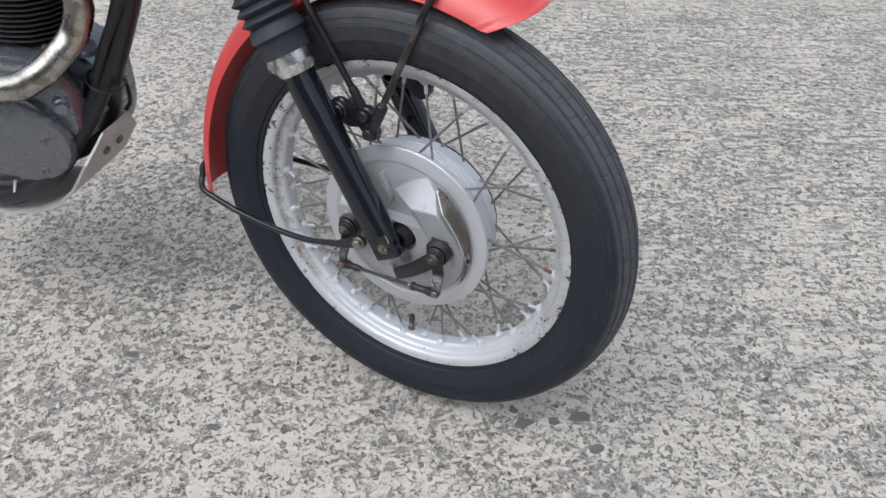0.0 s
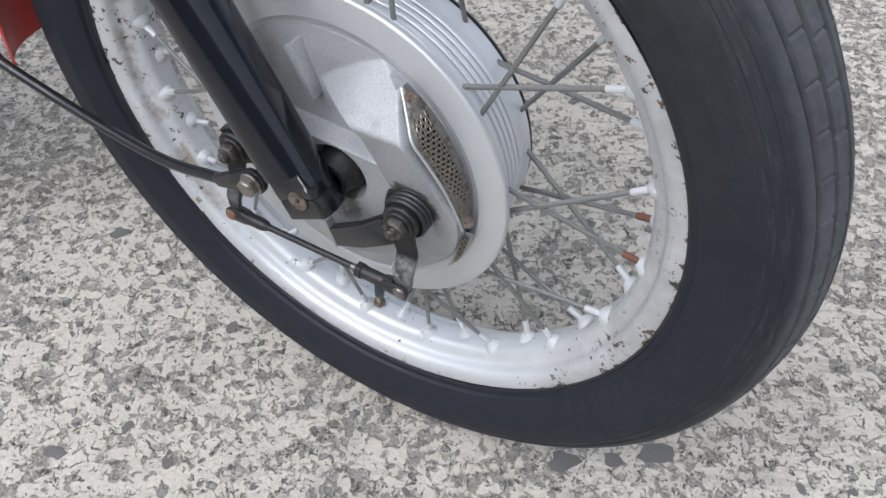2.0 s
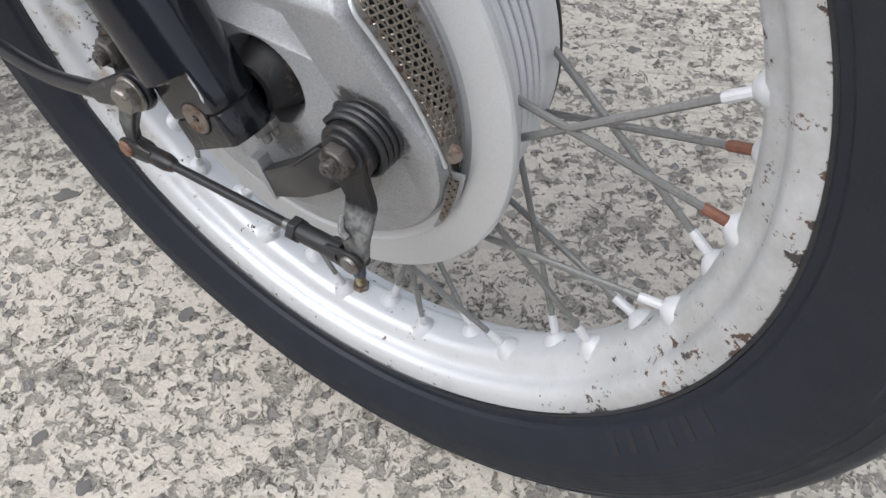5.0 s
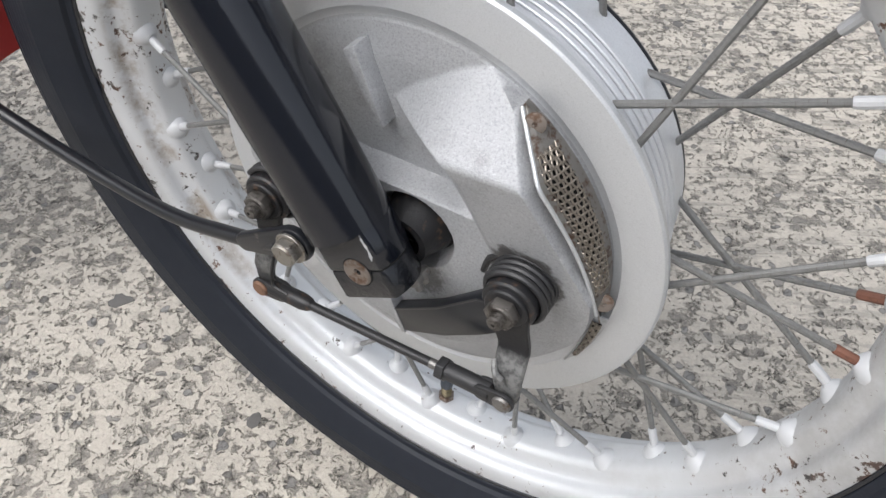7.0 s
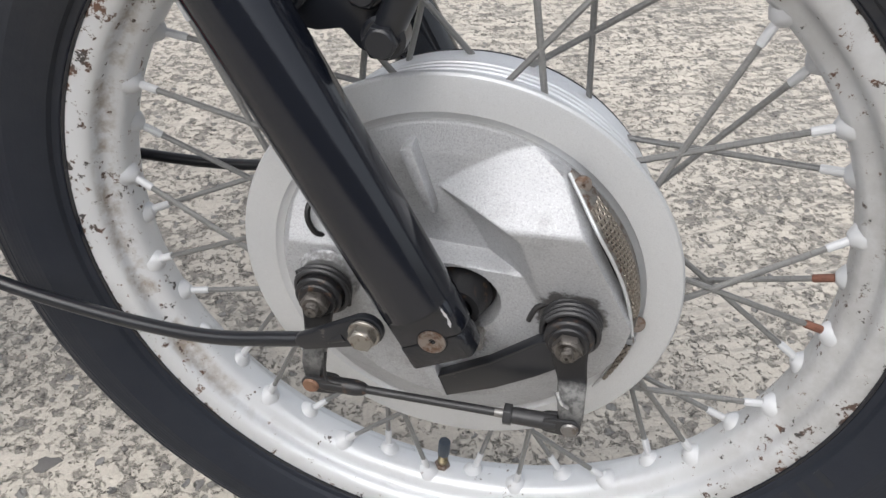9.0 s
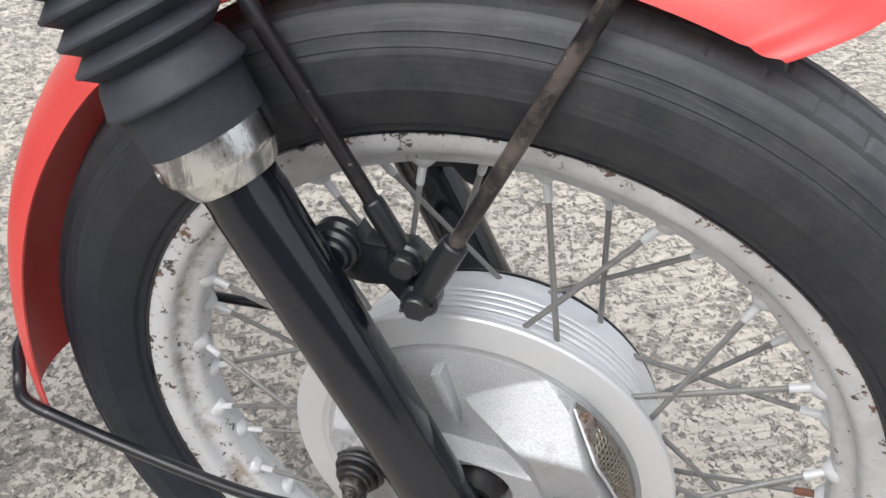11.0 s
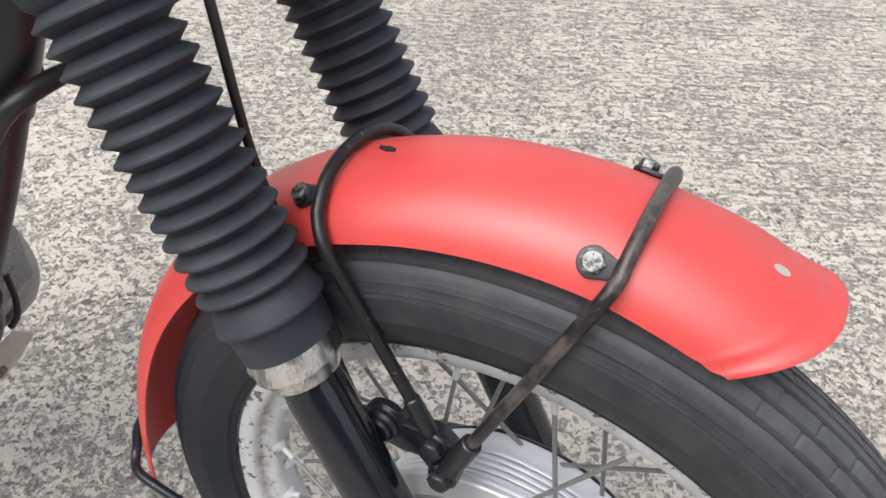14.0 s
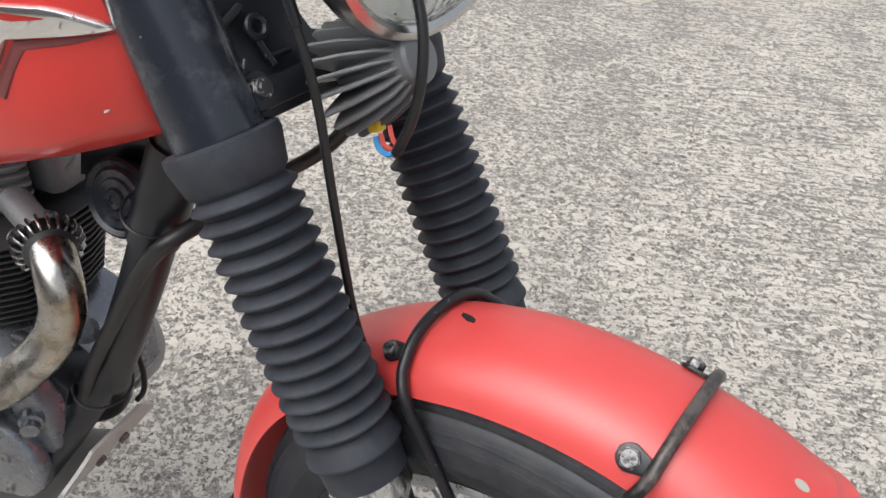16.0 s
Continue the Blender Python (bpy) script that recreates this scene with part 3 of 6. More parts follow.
def stones():
    """Dark aggregate stones worn flush with the concrete, one mesh each of a few shapes."""
    kinds = []
    stone_face = stone_material()
    for n in range(6):
        bm = bmesh.new()
        count = 11
        ring = [(1 + 0.50 * noise.noise((3.1 * n, math.cos(a) * 1.7, math.sin(a) * 1.7)) + 0.10 * math.sin(2 * a + n)) for a in (2 * math.pi * k / count for k in range(count))]
        rows = [[bm.verts.new((s * r * math.cos(2 * math.pi * k / count), s * 0.72 * r * math.sin(2 * math.pi * k / count), h)) for k, r in enumerate(ring)] for s, h in ((1.0, -0.06), (0.95, 0.020), (0.78, 0.040))]
        for a, b in zip(rows, rows[1:]):
            for k in range(count):
                bm.faces.new((a[k], a[(k + 1) % count], b[(k + 1) % count], b[k]))
        bm.faces.new(rows[-1])
        kinds.append(part("stone", bm, stone_face, ground))
    rng = random.Random(7)
    spots = [(0.209, 0.004, 0.016), (0.285, 0.059, 0.017), (-0.447, -0.191, 0.013), (-0.220, -0.247, 0.012), (0.25, 0.03, 0.010), (0.33, 0.01, 0.014), (-0.370, -0.008, 0.012)]
    while len(spots) < 250:
        x, y = rng.gauss(0.15, 0.75), rng.gauss(0.65, 0.75)
        if -1.6 < x < 2.2 and -0.45 < y < 3.0:
            spots.append((x, y, rng.choice((0.004, 0.005, 0.005, 0.006, 0.007, 0.009))))
    for i, (x, y, r) in enumerate(spots):
        m = Matrix.Translation((x, y, 0.022 * y - 0.0012)) @ Matrix.Rotation(rng.uniform(0, 6.28) if i > 6 else 0.5, 4, "Z") @ Matrix.Diagonal((r, r, min(r, 0.009), 1))
        if i < 6:
            kinds[i].matrix_basis = m
        else:
            share(kinds[i % 6], m, ground)


stones()

# ---- motorcycle ----
bike = new("motorcycle")
tagged(bike, "old red and black motorcycle parked on weathered concrete", "motorcycle")


# ---- front wheel ----
def tyre_mesh():
    """Ribbed road tyre: sidewalls with moulded rings, four straight grooves and short notches across the ribs."""
    half = [(0.2515, 0.0265), (0.2550, 0.0305), (0.2590, 0.0315), (0.2605, 0.0345), (0.2700, 0.0398), (0.2820, 0.0432), (0.2830, 0.0436), (0.2850, 0.0435), (0.2960, 0.0428),
            (0.3035, 0.0412), (0.3043, 0.0415), (0.3055, 0.0407), (0.3105, 0.0390), (0.3113, 0.0393), (0.3125, 0.0383), (0.3180, 0.0354), (0.3213, 0.0325)]
    crown = [(0.3217, 0.0318), (0.3185, 0.0308), (0.3190, 0.0284), (0.3237, 0.0274), (0.3278, 0.0190), (0.3240, 0.0182), (0.3243, 0.0158), (0.3290, 0.0150), (0.3318, 0.0060), (0.3280, 0.0054), (0.3282, 0.0032), (0.3325, 0.0026)]
    ridges = []
    for k in range(5):
        r = 0.2868 + 0.0032 * k
        h = 0.0436 - 0.0008 * (r - 0.285) / 0.011
        ridges += [(r, h), (r + 0.0006, h + 0.00008), (r + 0.0013, h)]
    half = half[:8] + ridges + half[9:]
    right = half + crown
    profile = right + [(r, -h) for r, h in reversed(right)]
    n, count = 960, len(right)

    def dent(k, j):
        """Thin cuts across the ribs, staggered from rib to rib."""
        i = 2 * count - 1 - j if j >= count else j
        for rib, (first, last) in enumerate(((count - 14, count - 12), (count - 9, count - 8), (count - 5, count - 4))):
            if first <= i <= last and (k + 4 * rib + (2 if j >= count else 0)) % 13 == 0 and rib:
                return (-0.0011, 0.0)
        return (0.0, 0.0)

    return lathe(profile, WHEEL, n, dent=dent)


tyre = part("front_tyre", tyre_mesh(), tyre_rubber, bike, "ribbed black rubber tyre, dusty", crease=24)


mould_rubber = painted("moulded_rubber", (0.0125, 0.0145, 0.0195), 0.52, 0.2, spec=0.42)


def sidewall_marks():
    """Raised moulding on the sidewall: a row of plain bars and a thin arc."""
    bar = part("sidewall_mark", slab([(-0.0026, -0.0065), (0.0026, -0.0065), (0.0026, 0.0065), (-0.0026, 0.0065)], 0.0002, bevel=0), mould_rubber, tyre, "raised plain bar moulded on the tyre")
    first = True
    for start in (-38.5,):
        for k in range(6):
            a = start + 3.2 * k
            p = on_wheel(a, 0.2670, -0.0381)
            m = Matrix.Translation(p) @ Matrix.Rotation(radians(90 - a), 4, "Y") @ FACE @ Matrix.Rotation(radians(29), 4, "X")
            if first:
                bar.matrix_basis, first = m, False
            else:
                share(bar, m, tyre)


def rim_mesh():
    """Drop-centre steel rim with rolled flanges and a raised dimple under every nipple."""
    near = [(0.2475, 0.0232), (0.2525, 0.0244), (0.2540, 0.0258), (0.2543, 0.0272), (0.2532, 0.0284), (0.2512, 0.0288), (0.2440, 0.0280), (0.2402, 0.0268), (0.2378, 0.0245),
            (0.2366, 0.0212), (0.2360, 0.0182), (0.2346, 0.0163), (0.2316, 0.0148), (0.2276, 0.0130), (0.2248, 0.0106), (0.2234, 0.0070)]
    profile = near + [(0.2230, 0.0)] + [(r, -h) for r, h in reversed(near)] + [(0.2420, -0.0190), (0.2420, 0.0190)]
    return lathe(profile, WHEEL, 200, closed=True)


rim = part("wheel_rim", rim_mesh(), rim_paint, bike, "silver-painted steel rim with rust chips", crease=40)
SPOKE_FIRST = -93.0


def on_wheel(angle, r, y):
    a = radians(angle)
    return Vector((r * math.cos(a), y, AXLE + r * math.sin(a)))


def spokes_and_nipples():
    bm = rod((0, 0, 0), (0, 0, 1), 0.00185, n=8, bevel=0.1)
    spoke = part("spoke", bm, spoke_steel, rim, "dull weathered steel spoke")
    bm = lathe([(0, -0.003), (0.0034, -0.003), (0.0035, 0.0005), (0.0026, 0.0015), (0.0026, 0.0125), (0.0022, 0.0135), (0, 0.0135)], n=10)
    nipple = part("spoke_nipple", bm, silver_paint, rim, "silver-painted spoke nipple")
    bm = lathe([(0.0090, -0.0030), (0.0080, -0.0004), (0.0066, 0.0016), (0.0048, 0.0034), (0.0034, 0.0046), (0, 0.0050)], n=18)
    dimple = part("rim_dimple", bm, silver_paint, rim, "pressed seat of a spoke nipple")
    bm = lathe([(0, -0.002), (0.0046, -0.002), (0.0046, 0.001), (0.003, 0.0022), (0, 0.0024)], n=10)
    collar = part("spoke_head", bm, spoke_steel, rim)
    rusty_nipple = part("spoke_nipple", lathe([(0, -0.003), (0.0034, -0.003), (0.0035, 0.0005), (0.0026, 0.0015), (0.0026, 0.0125), (0.0022, 0.0135), (0, 0.0135)], n=10), rusted("rust_red_nipple", (0.20, 0.085, 0.055), (0.12, 0.055, 0.035), 0.5, 0.6, 0.1), rim, "rusty spoke nipple")
    firsts = [spoke, nipple, dimple, collar]
    for k in range(40):
        near = k % 2 == 0
        turn = 1 if k % 4 in (1, 2) else -1
        angle = SPOKE_FIRST + 9 * k
        top = on_wheel(angle, 0.2245, -0.0045 if near else 0.0045)
        foot = on_wheel(angle + turn * (14.5 if near else 20.0), 0.1245 if near else 0.1120, -0.0235 if near else 0.0295)
        poses = (along(foot, top) @ Matrix.Diagonal((1, 1, (top - foot).length, 1)), along(top.lerp(foot, 0.035), foot), along(on_wheel(angle, 0.2236, top.y), on_wheel(angle, 0.1236, top.y).lerp(foot, 0.5)), along(foot, top))
        for i, (first, m) in enumerate(zip(firsts, poses)):
            if k == 0:
                first.matrix_basis = m
            elif i == 1 and k in (10, 11):
                if k == 10:
                    rusty_nipple.matrix_basis = m
                else:
                    share(rusty_nipple, m, rim)
            else:
                share(first, m, rim)


spokes_and_nipples()
sidewall_marks()
part("tyre_bead", lathe([(0.2538 + 0.0020 * math.cos(a), 0.0282 + 0.0020 * math.sin(a)) for a in (2 * math.pi * k / 8 for k in range(8))], WHEEL, 160, closed=True), black_paint, tyre, "glossy black tyre bead at the rim")
bm = rod(on_wheel(-90.5, 0.224, 0.002), on_wheel(-90.5, 0.2195, 0.002), 0.0062, n=6)
part("valve_nut", bm, rusty, rim, "brown rusty valve nut")
up = along(on_wheel(-90.5, 0.221, 0.002), on_wheel(-90.5, 0.18, 0.002))
stem = part("valve_stem", lathe([(0, 0), (0.0038, 0)] + [(r, 0.001 + 0.0012 * k + d) for k in range(9) for r, d in ((0.0040, 0.0), (0.0034, 0.0006))] + [(0, 0.0125)], up, 16), brass, rim, "tarnished brass valve stem")
cap = [(0.0049 - (0.0004 if k % 2 else 0.0), 0) for k in range(24)]
part("valve_cap", slab([(r * math.cos(2 * math.pi * k / 24), r * math.sin(2 * math.pi * k / 24)) for k, (r, _) in enumerate(cap)], 0.0150, up @ Matrix.Translation((0, 0, 0.0120)), 0.0008), cap_plastic, stem, "blue-grey ribbed valve cap")


def hub_mesh():
    """Finned drum between two spoke flanges."""
    p = [(0.020, 0.026), (0.1235, 0.028), (0.1275, 0.0265), (0.1285, 0.0240), (0.1275, 0.0210), (0.1225, 0.0195)]
    h, r = 0.0180, 0.1215
    while h > -0.0125:
        p += [(r - 0.0036, h + 0.0002), (r + 0.0016, h - 0.0004), (r + 0.0022, h - 0.0010), (r + 0.0022, h - 0.0036), (r + 0.0016, h - 0.0042), (r - 0.0036, h - 0.0048)]
        h -= 0.0066
        r -= 0.0009
    p += [(0.1165, -0.0150), (0.1160, -0.0215), (0.1165, -0.0235), (0.1165, -0.0325), (0.1150, -0.0345), (0.1090, -0.0350), (0.060, -0.050), (0.028, -0.060), (0.020, -0.062)]
    return lathe(p, WHEEL, 128)


hub = part("wheel_hub", hub_mesh(), hub_metal, bike, "silver finned brake drum hub", crease=28)
part("hub_band", lathe([(0.1110, -0.0348), (0.1154, -0.0350), (0.1158, -0.0362), (0.1150, -0.0380), (0.1080, -0.0385), (0.1080, -0.0350)], WHEEL, 96, closed=True), frame_black, hub, "black edge of the drum")
part("cover_ring", lathe([(0.1075, 0.0280), (0.1300, 0.0280), (0.1322, 0.0290), (0.1328, 0.0305), (0.1328, 0.0330), (0.1318, 0.0344), (0.1300, 0.0350), (0.1120, 0.0362), (0.1108, 0.0352), (0.1075, 0.0345)], WHEEL, 160, closed=True), ring_metal, hub, "turned aluminium cover ring")


# ---- brake plate ----
def soft_min(a, b, k=0.0016):
    h = max(k - abs(a - b), 0.0) / k
    return min(a, b) - h * h * k * 0.25


def soft_max(a, b, k=0.0016):
    return -soft_min(-a, -b, k)


def box_field(u, v, cu, cv, angle, lu, lv, slope):
    """How far inside a turned rectangle, times slope (negative outside)."""
    a = radians(angle)
    x, y = (u - cu) * math.cos(a) + (v - cv) * math.sin(a), -(u - cu) * math.sin(a) + (v - cv) * math.cos(a)
    return slope * min(lu - abs(x), lv - abs(y))


def plate_height(u, v):
    """Height of the cast brake plate over the wheel's middle plane: floor, air scoop wedge, proud lower half with its shelf, cam bosses."""
    r = math.hypot(u, v)
    h = 0.0345 + 0.0030 * max(0.0, min(1.0, (0.108 - r) / 0.02))
    upper = 0.0700 + 0.213 * (u - 0.076) - 0.930 * (v - 0.071) - 8.4 * max(0.0, 0.033 - u) ** 2     # scoop, face turned to the sky
    front = 0.0580 + 0.040 * (u - 0.055) + 0.245 * (v - 0.0255)                                   # scoop, face turned outwards
    flank = max(0.0375 + 1.3 * (0.571 * (u + 0.013) + 0.821 * (v - 0.0665)), 0.0550 + 0.768 * (u - 0.045) + 0.493 * (v - 0.0255))
    scoop = soft_min(soft_min(upper, front, 0.0022), flank, 0.0012)
    lip = min((0.076 - u) * 0.707 + (0.0715 - v) * 0.707, (0.076 - u) * 0.897 + (0.0715 - v) * 0.442)
    scoop = min(scoop, 0.0360 + 6.0 * max(lip, 0.0))
    h = soft_max(h, scoop, 0.0008)
    brow = min(0.0265, 0.0205 + 0.07 * (u + 0.106))
    slope = 0.66 + 5.0 * max(0.0, min(1.0, (u + 0.055) / 0.03))
    shoulder = 0.55 + 1.45 * max(0.0, min(1.0, (v + 0.010) / 0.015)) * max(0.0, min(1.0, (-u - 0.045) / 0.02))
    low = min(0.0530, 0.0530 - slope * (v - brow), 0.0375 + shoulder * max(0.0, 0.1065 - r))
    h = soft_max(h, low, 0.0008)                                                               # lower half, sloping to the ring
    for cu, cv, top, wide in ((0.072, 0.004, 0.0545, 0.0175), (-0.072, 0.0, 0.0585, 0.0170)):
        d = math.hypot(u - cu, v - cv)
        h = soft_max(h, min(top, top - 3.0 * (d - wide)))
    if r > 0.1055:
        h = min(h, 0.0345)
    hole = math.hypot((u - 0.006) * 0.95, v - 0.001)
    if hole < 0.034:
        h = soft_min(h, 0.0380 + max(0.0, hole - 0.0195) * 3.6, 0.0012)
    return h


def plate_mesh():
    bm = bmesh.new()
    n, rows, rings = 420, 150, []
    for j in range(rows + 1):
        r = 0.006 + (0.1085 - 0.006) * j / rows
        ring = []
        for k in range(n):
            a = 2 * math.pi * k / n
            u, v = r * math.cos(a), r * math.sin(a)
            ring.append(bm.verts.new((u, -plate_height(u, v), AXLE + v)))
        rings.append(ring)
    for a, b in zip(rings, rings[1:]):
        for k in range(n):
            bm.faces.new((a[k], a[(k + 1) % n], b[(k + 1) % n], b[k]))
    return bm


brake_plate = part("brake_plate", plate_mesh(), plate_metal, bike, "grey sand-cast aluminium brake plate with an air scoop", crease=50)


def lip_point(w):
    """Along the scoop's lip, 0 at the top screw, 1 at the foot; and the matching point on the ring side."""
    if w < 0.25:
        s = w / 0.25
        u, v, h = 0.056 + 0.020 * s, 0.0925 - 0.021 * s, 0.0440 + 0.0200 * s
    else:
        s = (w - 0.25) / 0.75
        u, v, h = 0.076 + 0.033 * s, 0.0715 - 0.083 * s, 0.0640 - 0.0165 * s
        bow = 0.0045 * math.sin(math.pi * s)
        u, v = u + bow * 0.9, v + bow * 0.43
    a = radians(59 - 65 * w)
    return Vector((u, -h, AXLE + v)), Vector((0.1085 * math.cos(a), -0.0385, AXLE + 0.1085 * math.sin(a)))


grille_wire = rusted("woven_wire", (0.30, 0.265, 0.225), (0.15, 0.10, 0.07), 0.58, 0.34, 0.7)

rusty_frame = rusted("rusty_grille_frame", (0.36, 0.345, 0.325), (0.19, 0.115, 0.080), 0.50, 0.5, 0.3)


def grille():
    """Rusty woven wire in the scoop's mouth, a thin pressed frame round it and a screw at each end."""
    bm = bmesh.new()
    steps = 40
    def surface(w, s):
        a, b = lip_point(w)
        mid = a.lerp(b, s)
        return mid + Vector((0.0, -0.0022 * math.sin(math.pi * s), 0.0)) + (mid - Vector((0, mid.y, AXLE))).normalized() * 0.0015 * math.sin(math.pi * s)
    frame_bm = bmesh.new()
    for edges in (((0.0, 0.16)), ((0.80, 1.0))):
        grid = [[frame_bm.verts.new(surface(i / steps, edges[0] + (edges[1] - edges[0]) * j / 3)) for j in range(4)] for i in range(steps + 1)]
        for a, b in zip(grid, grid[1:]):
            for j in range(3):
                frame_bm.faces.new((a[j], a[j + 1], b[j + 1], b[j]))
    for lo, hi in ((0.0, 0.18), (0.80, 0.92)):
        grid = [[frame_bm.verts.new(surface(lo + (hi - lo) * i / 8, 0.14 + 0.68 * j / 6)) for j in range(7)] for i in range(9)]
        for a, b in zip(grid, grid[1:]):
            for j in range(6):
                frame_bm.faces.new((a[j], a[j + 1], b[j + 1], b[j]))
    solid = bmesh.ops.solidify(frame_bm, geom=frame_bm.faces[:], thickness=0.0009)
    scoop_frame = part("grille_frame", frame_bm, rusty_frame, brake_plate, "thin pressed metal grille frame, rusty at the top")
    edge = [lip_point(0.94 * i / 24)[0] + Vector((0, -0.0006, 0)) for i in range(25)]
    part("grille_lip", tube(edge, 0.0010, 8, steps=2), ring_metal, brake_plate, "bright thin edge of the grille")
    wires = bmesh.new()
    along_count, across_count = 7, 25

    def weave(w, s, lift):
        return surface(w, s) + Vector((0, lift, 0))

    for i in range(along_count):                                        # wires that run the length of the mouth
        line = []
        for j in range(2 * across_count + 1):
            w = 0.165 + 0.655 * j / (2 * across_count)
            line.append(weave(w, 0.15 + 0.66 * (i + 0.5) / along_count, 0.00055 * math.cos(math.pi * (j / 2 + i))))
        tube(line, 0.00052, 6, wires, 2)
    for j in range(across_count):                                       # crimped wires across it, a little aslant
        line = []
        for i in range(2 * along_count + 1):
            q = i / (2 * along_count)
            w = min(0.82, max(0.165, 0.165 + 0.655 * (j + 0.5) / across_count + 0.020 * (q - 0.5)))
            line.append(weave(w, 0.15 + 0.66 * q, -0.00055 * math.sin(math.pi * (i / 2 + j))))
        tube(line, 0.00052, 6, wires, 2)
    part("wire_grille", wires, grille_wire, brake_plate, "rusty woven wire grille")
    # near-black sheet behind the wires, the scoop's inner shade as a colour
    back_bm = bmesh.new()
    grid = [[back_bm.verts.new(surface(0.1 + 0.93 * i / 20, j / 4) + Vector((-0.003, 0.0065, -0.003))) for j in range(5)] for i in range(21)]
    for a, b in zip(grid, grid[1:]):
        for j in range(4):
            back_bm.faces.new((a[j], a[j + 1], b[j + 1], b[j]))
    part("scoop_shade", back_bm, shade_grime_black, brake_plate, "near-black sheet that stands for the shade inside the air scoop")
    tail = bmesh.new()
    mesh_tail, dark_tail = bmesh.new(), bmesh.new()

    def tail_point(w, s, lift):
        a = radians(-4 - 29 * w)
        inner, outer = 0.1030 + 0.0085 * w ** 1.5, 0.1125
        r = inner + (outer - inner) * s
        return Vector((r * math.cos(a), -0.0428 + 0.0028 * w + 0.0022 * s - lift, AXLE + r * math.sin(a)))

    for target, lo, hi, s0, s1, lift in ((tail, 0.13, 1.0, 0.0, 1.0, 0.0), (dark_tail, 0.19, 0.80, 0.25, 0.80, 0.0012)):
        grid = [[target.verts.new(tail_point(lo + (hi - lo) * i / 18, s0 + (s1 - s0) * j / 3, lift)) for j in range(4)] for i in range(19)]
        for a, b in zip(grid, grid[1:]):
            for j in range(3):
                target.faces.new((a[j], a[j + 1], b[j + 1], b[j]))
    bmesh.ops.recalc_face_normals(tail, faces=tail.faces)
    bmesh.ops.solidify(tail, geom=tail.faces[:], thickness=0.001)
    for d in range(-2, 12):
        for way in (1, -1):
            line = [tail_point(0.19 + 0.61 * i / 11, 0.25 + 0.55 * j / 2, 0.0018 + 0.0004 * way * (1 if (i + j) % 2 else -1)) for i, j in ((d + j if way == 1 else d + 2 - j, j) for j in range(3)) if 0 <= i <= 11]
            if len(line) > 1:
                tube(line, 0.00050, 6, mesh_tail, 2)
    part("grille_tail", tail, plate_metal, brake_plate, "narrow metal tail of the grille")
    # near-black strip under the tail wires, coloured for shade
    part("tail_shade", dark_tail, shade_grime_black, brake_plate)
    part("tail_wires", mesh_tail, grille_wire, brake_plate, "small piece of woven wire")
    for w in (0.075, 0.885):
        p = surface(w, 0.5)
        out = Vector((0.25, -0.9, 0.25))
        part("grille_screw", lathe([(0, 0), (0.0050, 0), (0.0048, 0.0012), (0.0030, 0.0020), (0.0011, 0.0020), (0.0009, 0.0010), (0, 0.0010)], along(p - out * 0.0003, p + out), 16), rusty, brake_plate, "rusty round screw head")


grille()


grimy_steel = rusted("grimy_steel", (0.13, 0.12, 0.11), (0.040, 0.032, 0.027), 0.50, 0.45, 0.5)


def bent_strip(line, wide, thick, bm=None):
    """A flat bar bent along a line of (x, y, z) points, its width across the line in x, softened corners."""
    bm = bm or bmesh.new()
    rings = []
    for i, p in enumerate(line):
        p = Vector(p)
        t = (Vector(line[min(i + 1, len(line) - 1)]) - Vector(line[max(i - 1, 0)])).normalized()
        side = (Vector((1, 0, 0)) - t * t.x).normalized()
        up = t.cross(side)
        w = wide[i] if isinstance(wide, (tuple, list)) else wide
        e = thick * 0.25
        outline = [(-w, -thick / 2 + e), (-w + e, -thick / 2), (w - e, -thick / 2), (w, -thick / 2 + e), (w, thick / 2 - e), (w - e, thick / 2), (-w + e, thick / 2), (-w, thick / 2 - e)]
        rings.append([bm.verts.new(p + side * x + up * y) for x, y in outline])
    for a, b in zip(rings, rings[1:]):
        for k in range(8):
            bm.faces.new((a[k], a[(k + 1) % 8], b[(k + 1) % 8], b[k]))
    bm.faces.new(rings[0][::-1])
    bm.faces.new(rings[-1])
    return bm


